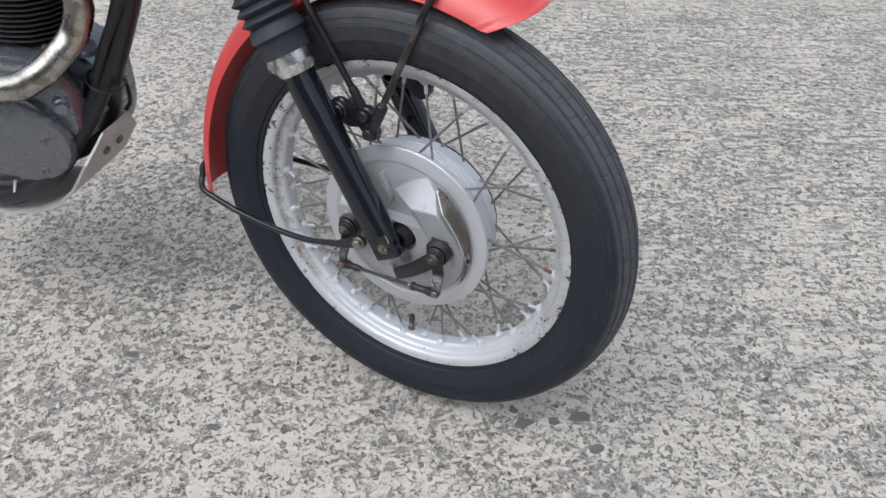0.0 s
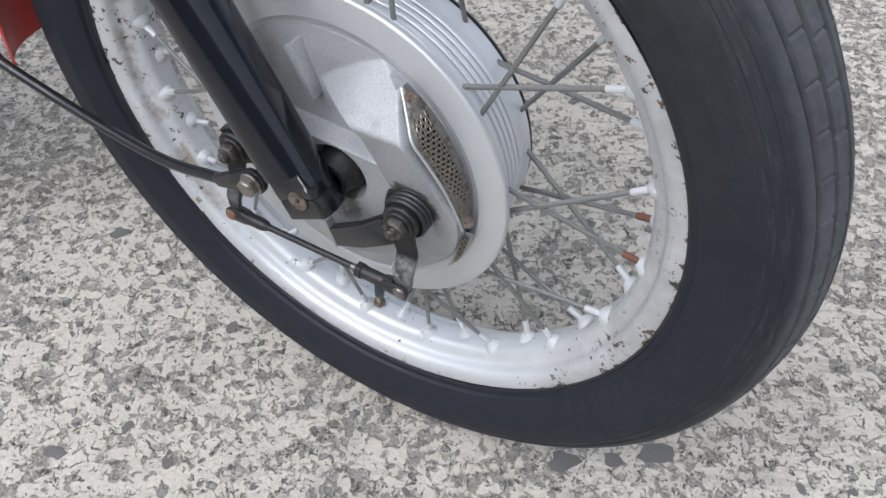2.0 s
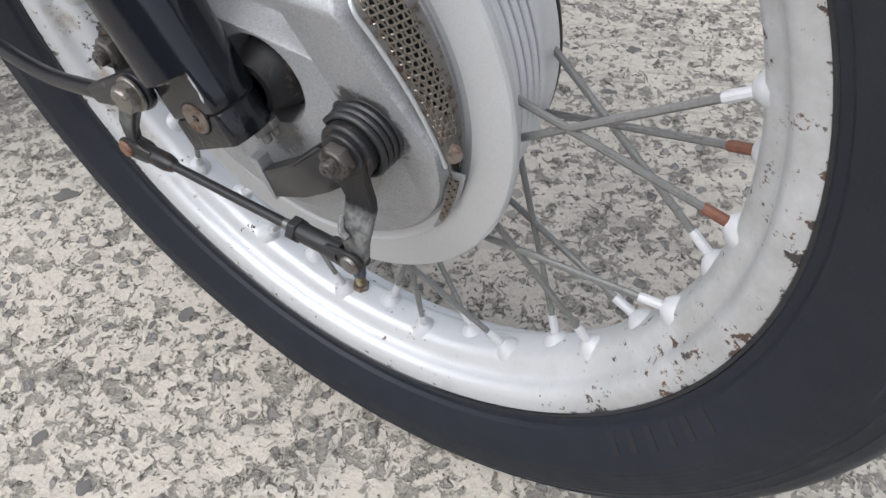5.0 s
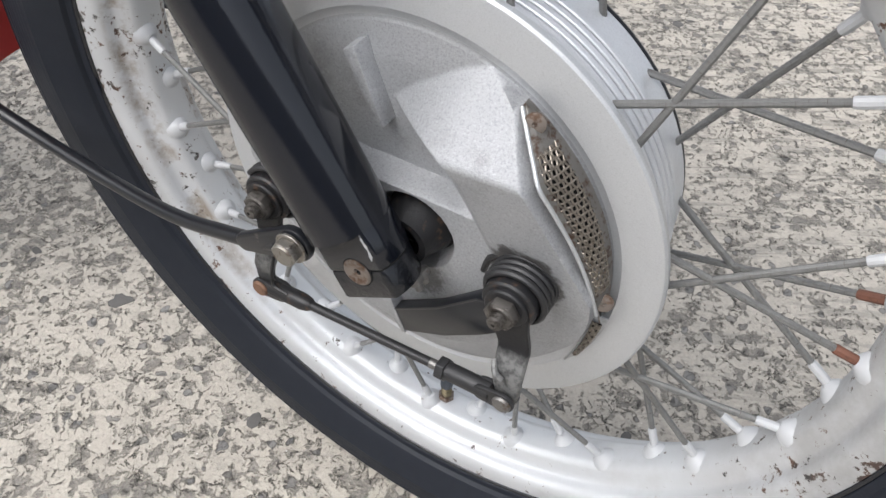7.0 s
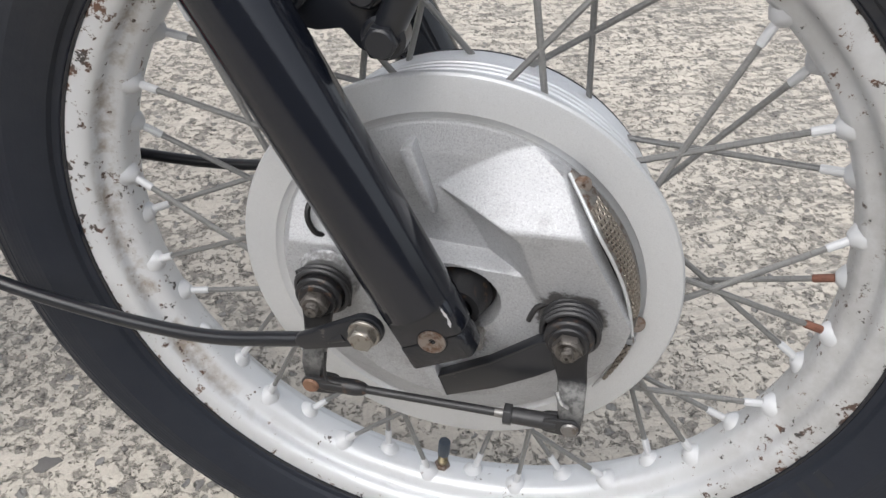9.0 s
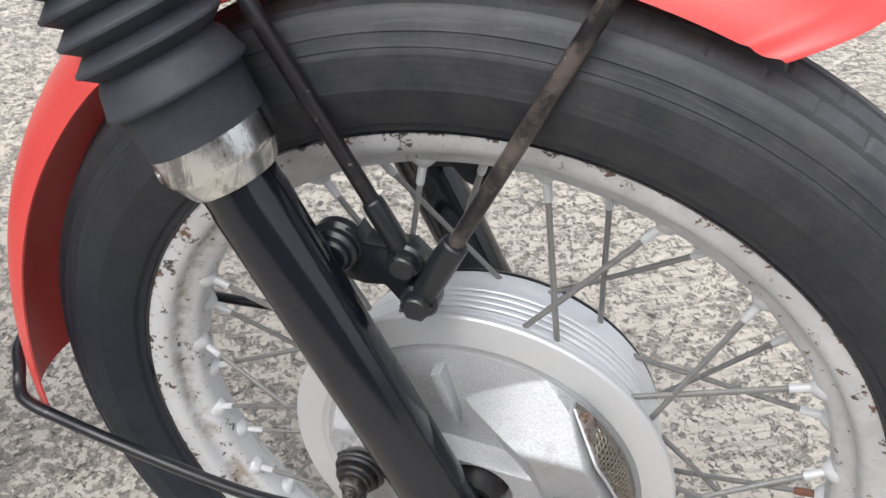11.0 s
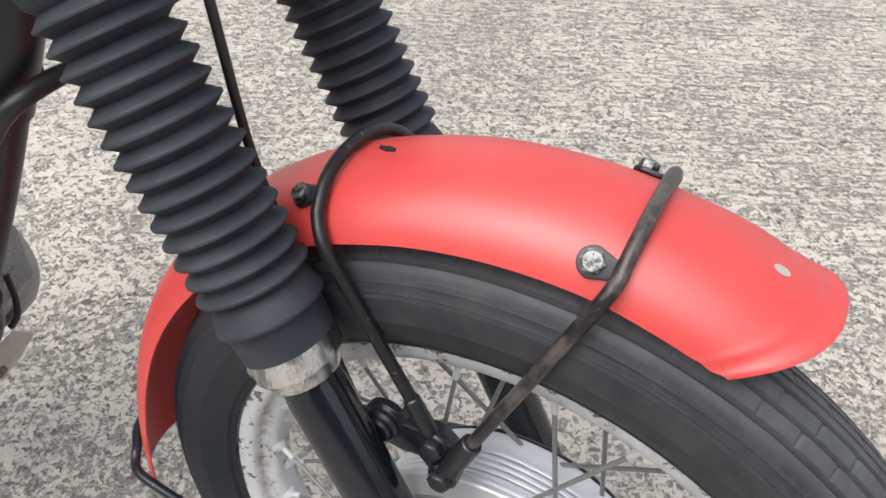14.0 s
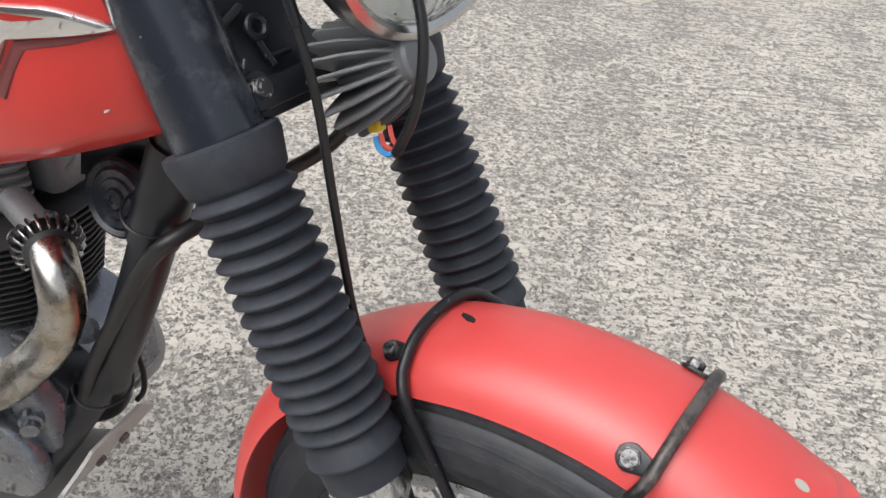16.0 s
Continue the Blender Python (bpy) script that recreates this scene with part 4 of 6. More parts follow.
def brake_gear():
    """Cams with coil springs and nuts, two cranked levers, the link rod between them and the long cable arm."""
    for u, v, turns, foot, tail in ((0.072, 0.004, 4, 0.0535, (-0.024, -0.0125)), (-0.072, 0.0, 2, 0.0610, (0.014, -0.017))):
        steps = 16 * turns
        pitch = (0.0685 - foot) / turns
        coil = [(u + 0.0158 * math.cos(a), -foot - pitch * (a - 2.6) / (2 * math.pi), AXLE + v + 0.0158 * math.sin(a)) for a in (2.6 + 2 * math.pi * turns * k / steps for k in range(steps + 1))]
        coil = [(u + tail[0], -foot + 0.001, AXLE + v + tail[1] + 0.004), (u + tail[0] * 0.86, -foot, AXLE + v + 0.003)] + coil
        part("return_spring", tube(coil, 0.00175, 8, steps=2), black_steel, brake_plate, "black coiled return spring")
        part("cam_spindle", rod((u, -0.048, AXLE + v), (u, -0.0690, AXLE + v), 0.0132, 0.0132, 24), shade_grime_black, brake_plate, "grimy cam spindle")
        part("lever_hub", lathe([(0, 0), (0.0136, 0), (0.0140, 0.0008), (0.0140, 0.0052), (0.0130, 0.0062), (0.0112, 0.0064), (0.0112, 0.0080), (0.0104, 0.0088), (0, 0.0088)], along((u, -0.0675, AXLE + v), (u, -1, AXLE + v)), 32), stained_black, brake_plate, "black lever hub with a brown stain")
        part("cam_nut", hex_bolt((u, -0.0763, AXLE + v), (0, -1, 0), 0.0086, 0.0062), grimy_steel, brake_plate, "worn steel nut with a brown stain")
        stud = [(0, 0), (0.0043, 0)]
        for k in range(4):
            stud += [(0.0043, 0.0004 + 0.0010 * k), (0.0036, 0.0009 + 0.0010 * k)]
        part("cam_stud", lathe(stud + [(0.0034, 0.0046), (0.0012, 0.0050), (0.0010, 0.0040), (0, 0.0040)], along((u, -0.0824, AXLE + v), (u, -1, AXLE + v)), 16), grimy_steel, brake_plate, "threaded stud end")
    part("brake_lever", bent_strip([(0.0725, -0.0735, AXLE + 0.004), (0.0750, -0.0735, AXLE - 0.010), (0.0775, -0.0730, AXLE - 0.0200), (0.0785, -0.0745, AXLE - 0.0235), (0.0795, -0.0795, AXLE - 0.0310), (0.0805, -0.0830, AXLE - 0.0370), (0.0815, -0.0840, AXLE - 0.0420), (0.0820, -0.0840, AXLE - 0.0505)], (0.0110, 0.0095, 0.0085, 0.0083, 0.0080, 0.0076, 0.0070, 0.0050), 0.0042), lever_paint, brake_plate, "black cranked brake lever, grey metal patch with painted-in light")
    part("lever_tongue", tube([(0.0715, -0.0800, AXLE - 0.0300), (0.0745, -0.0850, AXLE - 0.0325), (0.0790, -0.0862, AXLE - 0.0345)], 0.0017, 8), lever_paint, brake_plate, "small bent tongue on the lever")
    part("brake_lever", bent_strip([(-0.0720, -0.0735, AXLE), (-0.0725, -0.0735, AXLE - 0.016), (-0.0728, -0.0740, AXLE - 0.0270), (-0.0732, -0.0790, AXLE - 0.0370), (-0.0734, -0.0820, AXLE - 0.0440), (-0.0734, -0.0825, AXLE - 0.0600)], (0.0105, 0.0085, 0.0078, 0.0072, 0.0066, 0.0046), 0.0042), lever_paint, brake_plate, "black cranked brake lever, grey metal patch with painted-in light")
    part("axle_recess", rod((0.006, -0.036, AXLE + 0.001), (0.006, -0.0440, AXLE + 0.001), 0.0205, n=40), shade_grime_black, brake_plate, "near-black disc in the recess round the axle")
    part("axle_spacer", lathe([(0.0100, 0), (0.0185, 0), (0.0190, 0.001), (0.0175, 0.006), (0.0150, 0.012), (0.0140, 0.018), (0.0100, 0.018)], along((0.006, -0.0440, AXLE + 0.001), (0.006, -1, AXLE + 0.001)), 32), stained_black, brake_plate, "greasy steel axle spacer")
    arm = [(0.0600, -0.0005), (0.0560, -0.0025), (0.0310, -0.0305), (-0.0005, -0.0580), (0.0050, -0.0725), (0.0350, -0.0505), (0.0580, -0.0290), (0.0700, -0.0160)]
    lean = Matrix(((1, 0, 0, 0), (-0.17, -0.045, -1, -0.0605), (0, 1, 0, AXLE), (0, 0, 0, 1)))
    part("cable_arm", slab(arm[::-1], 0.0030, lean, 0.0006), worn_black, brake_plate, "long black cable arm")
    edge = [(0.0600, -0.0005), (0.0560, -0.0025), (0.0310, -0.0305), (-0.0005, -0.0580), (-0.0014, -0.0570), (0.0300, -0.0294), (0.0550, -0.0012), (0.0600, 0.0010)]
    part("arm_rib", slab(edge, 0.0075, lean @ Matrix.Translation((0, 0, -0.0040)), 0.0004), worn_black, brake_plate, "raised upper edge of the cable arm")
    part("arm_flange", slab([(-0.0110, -0.0530), (-0.0030, -0.0500), (0.0008, -0.0600), (0.0065, -0.0735), (0.0035, -0.0740), (-0.0040, -0.0650)], 0.0085, lean @ Matrix.Translation((0, 0, -0.0050)), 0.0006), plate_metal, brake_plate, "bright folded end of the cable arm")
    a, b = Vector((0.082, -0.0865, 0.2855)), Vector((-0.0728, -0.0850, 0.2760))
    d = (b - a).normalized()
    part("link_rod", rod(a + d * 0.030, b - d * 0.022, 0.0026, n=14), black_steel, brake_plate, "thin dark link rod")
    part("rod_end", lathe([(0, 0), (0.0048, 0), (0.0050, 0.002), (0.0050, 0.024), (0.0046, 0.027), (0, 0.027)], along(a + d * 0.008, b), 18), black_steel, brake_plate, "threaded fork end of the link rod")
    part("lock_nut", slab(hexagon(0.0066), 0.0050, along(a + d * 0.0335, b), 0.0005), black_steel, brake_plate)
    part("bright_thread", rod(a + d * 0.0380, a + d * 0.0440, 0.0028, n=12), steel, brake_plate, "bare thread behind the lock nut")
    part("rod_end", lathe([(0, 0), (0.0044, 0), (0.0048, 0.003), (0.0050, 0.022), (0.0040, 0.027), (0.0028, 0.029), (0, 0.029)], along(b - d * 0.005, a), 18), stained_black, brake_plate, "stained fork end of the link rod")
    for p, way in ((a, 1), (b, -1)):
        for y in (-0.0026, 0.0030):
            part("clevis_cheek", slab(capsule((p.x, p.z), (p.x + d.x * 0.012 * way, p.z + d.z * 0.012 * way), 0.0062, 0.0052), 0.0024, upright(p.y + y + 0.0012), 0.0006), black_steel, brake_plate)
        part("clevis_pin", lathe([(0, 0), (0.0050, 0), (0.0052, 0.0008), (0.0044, 0.0019), (0, 0.0021)], along(p + Vector((0, -0.0036, 0)), p + Vector((0, -1, 0))), 18), pin_rust if way < 0 else steel, brake_plate, "rusty clevis pin" if way < 0 else "dull steel clevis pin")
    part("split_pin", tube([b + Vector((0.0075, 0.003, 0.023)), b + Vector((0.0080, -0.001, 0.014)), b + Vector((0.0100, -0.003, 0.0065)), b + Vector((0.0190, -0.003, 0.0050))], 0.0011, 6), cable_black, brake_plate, "thin black wire through the clevis")
    lug = [(-0.0270, 0.0945), (-0.0335, 0.0905), (-0.0185, 0.0580), (-0.0120, 0.0545)]
    part("stop_lug", slab(lug, 0.0130, Matrix.Translation((0, -0.0352, AXLE)) @ FACE, 0.0012), plate_metal, brake_plate, "cast stop lug")
    hook = [(-0.0800, -0.040, AXLE + 0.048), (-0.0850, -0.046, AXLE + 0.045), (-0.0850, -0.050, AXLE + 0.037), (-0.0800, -0.051, AXLE + 0.029), (-0.0740, -0.047, AXLE + 0.026)]
    part("wire_clip", tube(hook, 0.0017, 8, steps=6), cable_black, brake_plate, "black bent wire clip")


def lit_patch_lever():
    """Black paint with one broad grey metal patch; light on the up-turned bend is in its colour."""
    k = Mat("lit_patch_lever_paint", 0.38, 0.3)
    split = k.node("ShaderNodeSeparateXYZ")
    k.link(k.co, split.inputs[0])
    z = k.calc("ADD", split.outputs[2], k.calc("MULTIPLY", k.noise(140, 6, 0.7), 0.010))
    bare = k.calc("MULTIPLY", k.ramp(k.calc("MULTIPLY", k.calc("SUBTRACT", z, 0.285), 20.0), (0.10, 0.25), (0.22, 0.75), (0.52, 0.9), (0.60, 0.0)), k.ramp(k.noise(220, 6, 0.7), (0.36, 0.25), (0.56, 1.0)))
    k.color(k.mix(bare, (0.017, 0.017, 0.019), (0.23, 0.23, 0.225))).rough(k.noise(120, 4), 0.28, 0.5)
    return k.bump(k.noise(600, 4), 0.25, 0.0005)


lever_paint = lit_patch_lever()
stained_black = rusted("stained_black_steel", (0.024, 0.024, 0.026), (0.135, 0.085, 0.058), 0.56, 0.42, 0.2)
pin_rust = rusted("rust_brown_pin", (0.21, 0.115, 0.072), (0.15, 0.075, 0.045), 0.5, 0.6, 0.1)
brake_gear()

# ---- fork ----
SLOPE = Vector((-0.5100, 0.0101, 0.8601)).normalized()
FORK_Y = 0.0885
FEET = (Vector((-0.0013, -0.0790, AXLE)), Vector((-0.0170, 0.1200, AXLE)))


def on_fork(s, y):
    """s metres up from the axle, across from one leg (-FORK_Y) to the other (FORK_Y)."""
    return FEET[0].lerp(FEET[1], (y + FORK_Y) / (2 * FORK_Y)) + SLOPE * s


def gaiter_profile(length, big, small, folds, neck, collar):
    """Pleated rubber sleeve: a plain neck at the foot, sharp pleats, a plain collar at the top."""
    p = [(small - 0.003, 0.0), (small - 0.0006, 0.0010), (small + 0.0006, 0.0240), (small + 0.0008, 0.0250), (small + 0.0046, 0.0256), (small + 0.0050, 0.0262), (small + 0.0050, 0.0282), (small + 0.0044, 0.0290), (small + 0.0010, neck - 0.004)]
    start, stop = neck, length - collar
    step = (stop - start) / folds
    for k in range(folds):
        a = start + step * k
        p += [(big - 0.0080, a), (big - 0.0016, a + step * 0.36), (big - 0.0002, a + step * 0.42), (big, a + step * 0.52), (big - 0.0004, a + step * 0.58), (big - 0.0018, a + step * 0.63)]
    p += [(big - 0.0070, stop), (big - 0.0020, stop + 0.005), (big + 0.0030, length - 0.006), (big + 0.0024, length - 0.0012), (big, length), (big - 0.010, length)]
    return p


def fork_side(y, near):
    axis = along(on_fork(0, y), on_fork(1, y))
    base = on_fork(0, y)
    leg = part("fork_leg", lathe([(0, 0.0212), (0.0205, 0.0212), (0.0218, 0.0222), (0.0218, 0.250), (0.0212, 0.254), (0.0212, 0.270), (0, 0.270)], axis, 64), black_paint, bike, "glossy black fork slider")
    front = -1 if near else 1
    up = SLOPE.normalized()
    across = (Vector((0, 1, 0)) - up * up.y).normalized()
    foot = Matrix((across.cross(up), across, up)).transposed().to_4x4()
    foot.translation = base

    def d_section(r, flat, lo):
        """A round section cut flat on its outer side."""
        line = [(r * math.cos(t), r * math.sin(t)) for t in (2 * math.pi * k / 64 for k in range(64))]
        return [(x, front * min(y, flat)) for x, y in ((x, y) for x, y in line)] if lo else line

    block = part("axle_block", slab(d_section(0.0217, 0.0118, True), 0.0228, foot @ Matrix.Translation((0, 0, 0.0006)), 0.0012), black_paint, leg, "black fork foot cut flat, paint chipped along the edge")
    part("axle_cap", slab([(x * 0.99 - 0.0012, y) for x, y in d_section(0.0214, 0.0112, True)], 0.0168, foot @ Matrix.Translation((0, 0, -0.0170)), 0.0014), lumpy_black, leg, "black axle cap with thick lumpy paint")
    part("clamp_joint", slab(d_section(0.0200, 0.0104, True), 0.0014, foot @ Matrix.Translation((0, 0, -0.0006)), 0), shade_grime_black, leg)
    out = Vector((0, front, 0))
    face = base + across * (front * 0.0116) + Vector((0.0006, 0, 0.0004))
    part("axle_end", lathe([(0, -0.0020), (0.0017, -0.0020), (0.0021, 0.0002), (0.0036, 0.0003), (0.0070, 0.0011), (0.0078, 0.0007), (0.0080, 0), (0.0080, -0.0028), (0, -0.0028)], along(face, face + out), 32), rusty, leg, "rusty axle end with a small hole")
    part("axle_seat", lathe([(0.0079, 0.0001), (0.0086, 0.0003), (0.0087, -0.0004), (0.0079, -0.0004)], along(face, face + out), 32, closed=True), shade_grime_black, leg)
    if near:
        for k, (x0, z0, x1, z1, w) in enumerate(((-0.0062, 0.0196, -0.0006, 0.0216, 0.0020), (0.0165, 0.0205, 0.0172, 0.0120, 0.0007), (0.0172, 0.0120, 0.0160, 0.0072, 0.0009), (0.0060, 0.0222, 0.0166, 0.0212, 0.0004))):
            c = foot @ Vector(((x0 + x1) / 2, -0.0119, (z0 + z1) / 2))
            way = (foot.to_3x3() @ Vector((x1 - x0, 0, z1 - z0)))
            n = -across
            m = Matrix((way.normalized(), n.cross(way.normalized()), n)).transposed().to_4x4()
            m.translation = c
            half = way.length / 2
            part("paint_chip", slab([(half * math.cos(t) * (1 + 0.25 * math.sin(3 * t + k)), w * math.sin(t) * (1 + 0.3 * math.cos(5 * t))) for t in (2 * math.pi * i / 14 for i in range(14))], 0.0003, m, 0), ring_metal, leg, "bare metal chip in black paint")
    for dx in (-0.0150, 0.0150):
        for dy in (-0.006, 0.012):
            p = foot @ Vector((dx, -front * dy * -1.0 if dy < 0 else -front * dy, -0.0168))
            part("clamp_bolt", hex_bolt(p, tuple(-SLOPE), 0.0046, 0.0042, stud=0.004), steel, leg, "small clamp nut and stud")
    part("fork_collar", lathe([(0.0218, 0.2635), (0.0238, 0.2637), (0.0254, 0.2660), (0.0296, 0.2740), (0.0312, 0.2756), (0.0318, 0.2776), (0.0318, 0.2960), (0.0218, 0.2960)], axis, 56, closed=True), chrome, leg, "scuffed chrome collar")
    if near:
        way = Vector((-0.62, -0.72, -0.32)).normalized()
        p = on_fork(0.2820, y) + way * 0.0316
        part("collar_screw", lathe([(0, 0), (0.0036, 0), (0.0036, 0.0009), (0.0024, 0.0013), (0.0020, 0.0005), (0, 0.0005)], along(p, p + way), 14), steel, leg, "small slotted screw")
    part("fork_gaiter", lathe(gaiter_profile(0.269, 0.0382, 0.0325, 14, 0.0440, 0.034), along(on_fork(0.2905, y), on_fork(1, y)), 64), rubber, bike, "black pleated rubber fork gaiter", crease=38)
    part("fork_shroud", lathe([(0.0260, 0.556), (0.0315, 0.556), (0.0320, 0.561), (0.0320, 0.800), (0.0260, 0.800)], axis, 48), shroud_black, bike, "scratched black steel fork shroud")


lumpy_black = painted("thick_black_paint", (0.0085, 0.0095, 0.0125), 0.16, 0.3, chips=(0.05, 0.045, 0.04), chip_at=0.66, spec=0.6)
lumpy_black.bump(lumpy_black.noise(160, 4), 0.55, 0.0016)


fork_side(-FORK_Y, True)
fork_side(FORK_Y, False)


def yokes():
    """Lower yoke between the legs, the pressed plate above it with its bolt, boss and ribs."""
    m = Matrix.Translation(on_fork(0.561, 0)) @ Matrix.Rotation(radians(-30), 4, "Y")
    line = [(-0.050, -0.045), (-0.020, -0.062), (0.020, -0.112), (0.030, -0.085), (0.028, -0.040), (0.028, 0.040), (0.030, 0.085), (0.020, 0.112), (-0.020, 0.062), (-0.050, 0.045)]
    yoke = part("lower_yoke", slab(line, 0.020, m, 0.004), frame_black, bike, "black cast fork yoke")
    part("steering_stem", rod(on_fork(0.56, 0) + Vector((-0.030, 0, 0)), on_fork(0.80, 0) + Vector((-0.030, 0, 0)), 0.026, n=28), frame_black, bike, "black steering head")
    turn = Matrix.Rotation(radians(-30), 4, "Y") @ Matrix.Rotation(radians(90), 4, "Z") @ Matrix.Rotation(radians(90), 4, "X")
    sheet = [(-0.085, -0.118), (0.060, -0.118), (0.060, -0.090), (0.000, -0.072), (-0.012, -0.040), (-0.004, 0.0), (0.060, 0.020), (0.060, 0.075), (-0.085, 0.075)]
    plate = part("yoke_plate", slab(sheet, 0.006, Matrix.Translation(on_fork(0.68, 0) + Vector((0.016, 0, 0))) @ turn, 0.002), frame_black, bike, "black pressed plate behind the headlamp")
    out = (turn @ Vector((0, 0, 1))).normalized()

    def on_plate(s, y):
        return on_fork(s, y) + Vector((0.0215, 0, 0))

    part("pinch_bolt", hex_bolt(on_plate(0.5889, -0.0608), tuple(out), 0.0088, 0.0075, 0.0125), chipped_bolt, yoke, "round-worn bolt, black paint chipped to metal")
    ring = [on_plate(0.6261, -0.0455) + out * 0.004 + 0.0068 * (math.cos(a) * Vector((0, 1, 0)) + math.sin(a) * SLOPE) for a in (2 * math.pi * k / 20 for k in range(21))]
    part("boss_ring", tube(ring, 0.0026, 8, steps=2), frame_black, plate, "small black ring boss")
    for p, q, r in (((0.6326, -0.0732), (0.6419, -0.0502), 0.0032), ((0.606, -0.0471), (0.604, -0.0252), 0.0022), ((0.618, -0.0475), (0.599, -0.0420), 0.0026), ((0.610, -0.062), (0.596, -0.072), 0.0022)):
        part("plate_rib", rod(on_plate(*p) + out * 0.002, on_plate(*q) + out * 0.002, r, n=10), worn_black, plate)


chipped_bolt = painted("chipped_bolt_paint", (0.030, 0.031, 0.034), 0.30, 0.3, chips=(0.34, 0.33, 0.31), chip_at=0.56)
yokes()


# ---- mudguard ----
def guard_point(angle, s):
    """On the mudguard's outer skin: angle round the wheel, s from -1 (edge by the camera) to 1."""
    skew = (angle - 60) / 125
    middle = 0.0250 - 0.036 * skew * abs(skew)
    half = 0.0590
    crown = 0.3735 + 0.0030 * math.sin(math.pi * max(0.0, min(1.0, skew))) - 0.016 * max(0.0, skew) ** 3
    drop = (0.0355 + 0.0025 * max(0.0, min(1.0, (84 - angle) / 12))) * abs(s) ** 2.2
    half += 0.0022 * max(0.0, min(1.0, (84 - angle) / 12))
    return on_wheel(angle, crown - drop, middle + half * (math.sin(s * 1.25) / math.sin(1.25)))


def mudguard_mesh():
    """Curved sheet with a rolled edge, a rounded front lip and a plain cut tail."""
    bm = bmesh.new()
    na, ns = 320, 32
    grid = []
    for i in range(na + 1):
        row = []
        for j in range(ns + 1):
            s = -1 + 2 * j / ns
            front = 66.0 + 5.6 * abs(s) ** 2.4
            angle = front + (186.0 - front) * i / na
            p = guard_point(angle, s)
            flare = 0.0030 * math.exp(-((i - 1.0) / 2.4) ** 2) + 0.0010 * math.exp(-((i - 8.0) / 1.3) ** 2)
            p += (p - Vector((0, p.y, AXLE))).normalized() * flare
            p += Vector((0, 1, 0)) * 0.0006 * noise.noise((p.x * 14, p.z * 14, s))
            p += (p - Vector((0, p.y, AXLE))).normalized() * (0.0011 * noise.noise((p.x * 22, p.y * 22, p.z * 22)) * math.exp(-((i - 20) / 26) ** 2) + 0.00035 * noise.noise((p.x * 30, p.y * 30, 5.0)))
            row.append(bm.verts.new(p))
        grid.append(row)
    for a, b in zip(grid, grid[1:]):
        for j in range(ns):
            bm.faces.new((a[j], a[j + 1], b[j + 1], b[j]))
    bmesh.ops.recalc_face_normals(bm, faces=bm.faces)
    bmesh.ops.solidify(bm, geom=bm.faces[:], thickness=0.0016)
    return bm


guard = part("front_mudguard", mudguard_mesh(), red_paint, bike, "red-painted steel front mudguard", crease=45)


def guard_normal(angle, s):
    a, b, c = guard_point(angle, s), guard_point(angle + 0.5, s), guard_point(angle, s + 0.02)
    n = (b - a).cross(c - a).normalized()
    return n if n.dot(a - Vector((0, a.y, AXLE))) > 0 else -n


def guard_fittings():
    for angle, s, r, hoop in ((86.6, -0.73, 0.0095, 84.6), (86.6, 0.64, 0.0085, 84.6), (117.8, -0.55, 0.0085, 115.6)):
        p, n = guard_point(angle, s), guard_normal(angle, s)
        part("guard_bolt", hex_bolt(p + n * 0.0030, tuple(n), r * 0.80, 0.0062), plated, guard, "bright worn bolt head")
        side = n.cross(Vector((0, 1, 0))).normalized()
        for turn in (0.4, 1.5, 2.6, 3.7, 5.0):
            way = side * math.cos(turn) + n.cross(side) * math.sin(turn)
            c = p + n * 0.0091
            part("head_mark", rod(c + way * r * 0.30, c + way * r * 0.46, 0.00035, n=6), worn_black, guard)
        way = (guard_point(hoop, s) - p)
        way = (way - n * way.dot(n)).normalized()
        m = Matrix((way, n.cross(way), n)).transposed().to_4x4()
        m.translation = p
        part("stay_tab", slab(capsule((0, 0), ((guard_point(hoop, s) - p).length, 0), r * 1.02, r * 0.62), 0.0030, m, 0.0008), worn_black, guard, "black stay tab under the bolt")
    for angle, s, a, b, look_of in ((72.3, 0.0, 0.0052, 0.0036, "old filled hole in the mudguard"), (111.0, 0.02, 0.0075, 0.0048, "black plate that stands for a torn hole in the mudguard")):
        p, n = guard_point(angle, s), guard_normal(angle, s)
        m = along(p - n * 0.0002, p + n)
        if angle < 80:
            part("hole_plate", slab([(b * math.cos(t), a * math.sin(t)) for t in (2 * math.pi * k / 18 for k in range(18))], 0.0005, m, 0), filler, guard, look_of)
        else:
            # thin plate on the skin, black for the shade inside a torn hole
            part("hole_plate", slab([(-0.0042, -0.0100), (0.0004, -0.0082), (0.0052, 0.0010), (0.0056, 0.0085), (0.0012, 0.0068), (-0.0022, 0.0005)], 0.0005, m, 0), shade_grime_black, guard, look_of)


filler = painted("pale_filler", (0.38, 0.37, 0.32), 0.8, 0.1)
guard_fittings()


rusty_plated = rusted("rusty_plated_steel", (0.34, 0.32, 0.29), (0.15, 0.10, 0.07), 0.52, 0.36, 0.8)


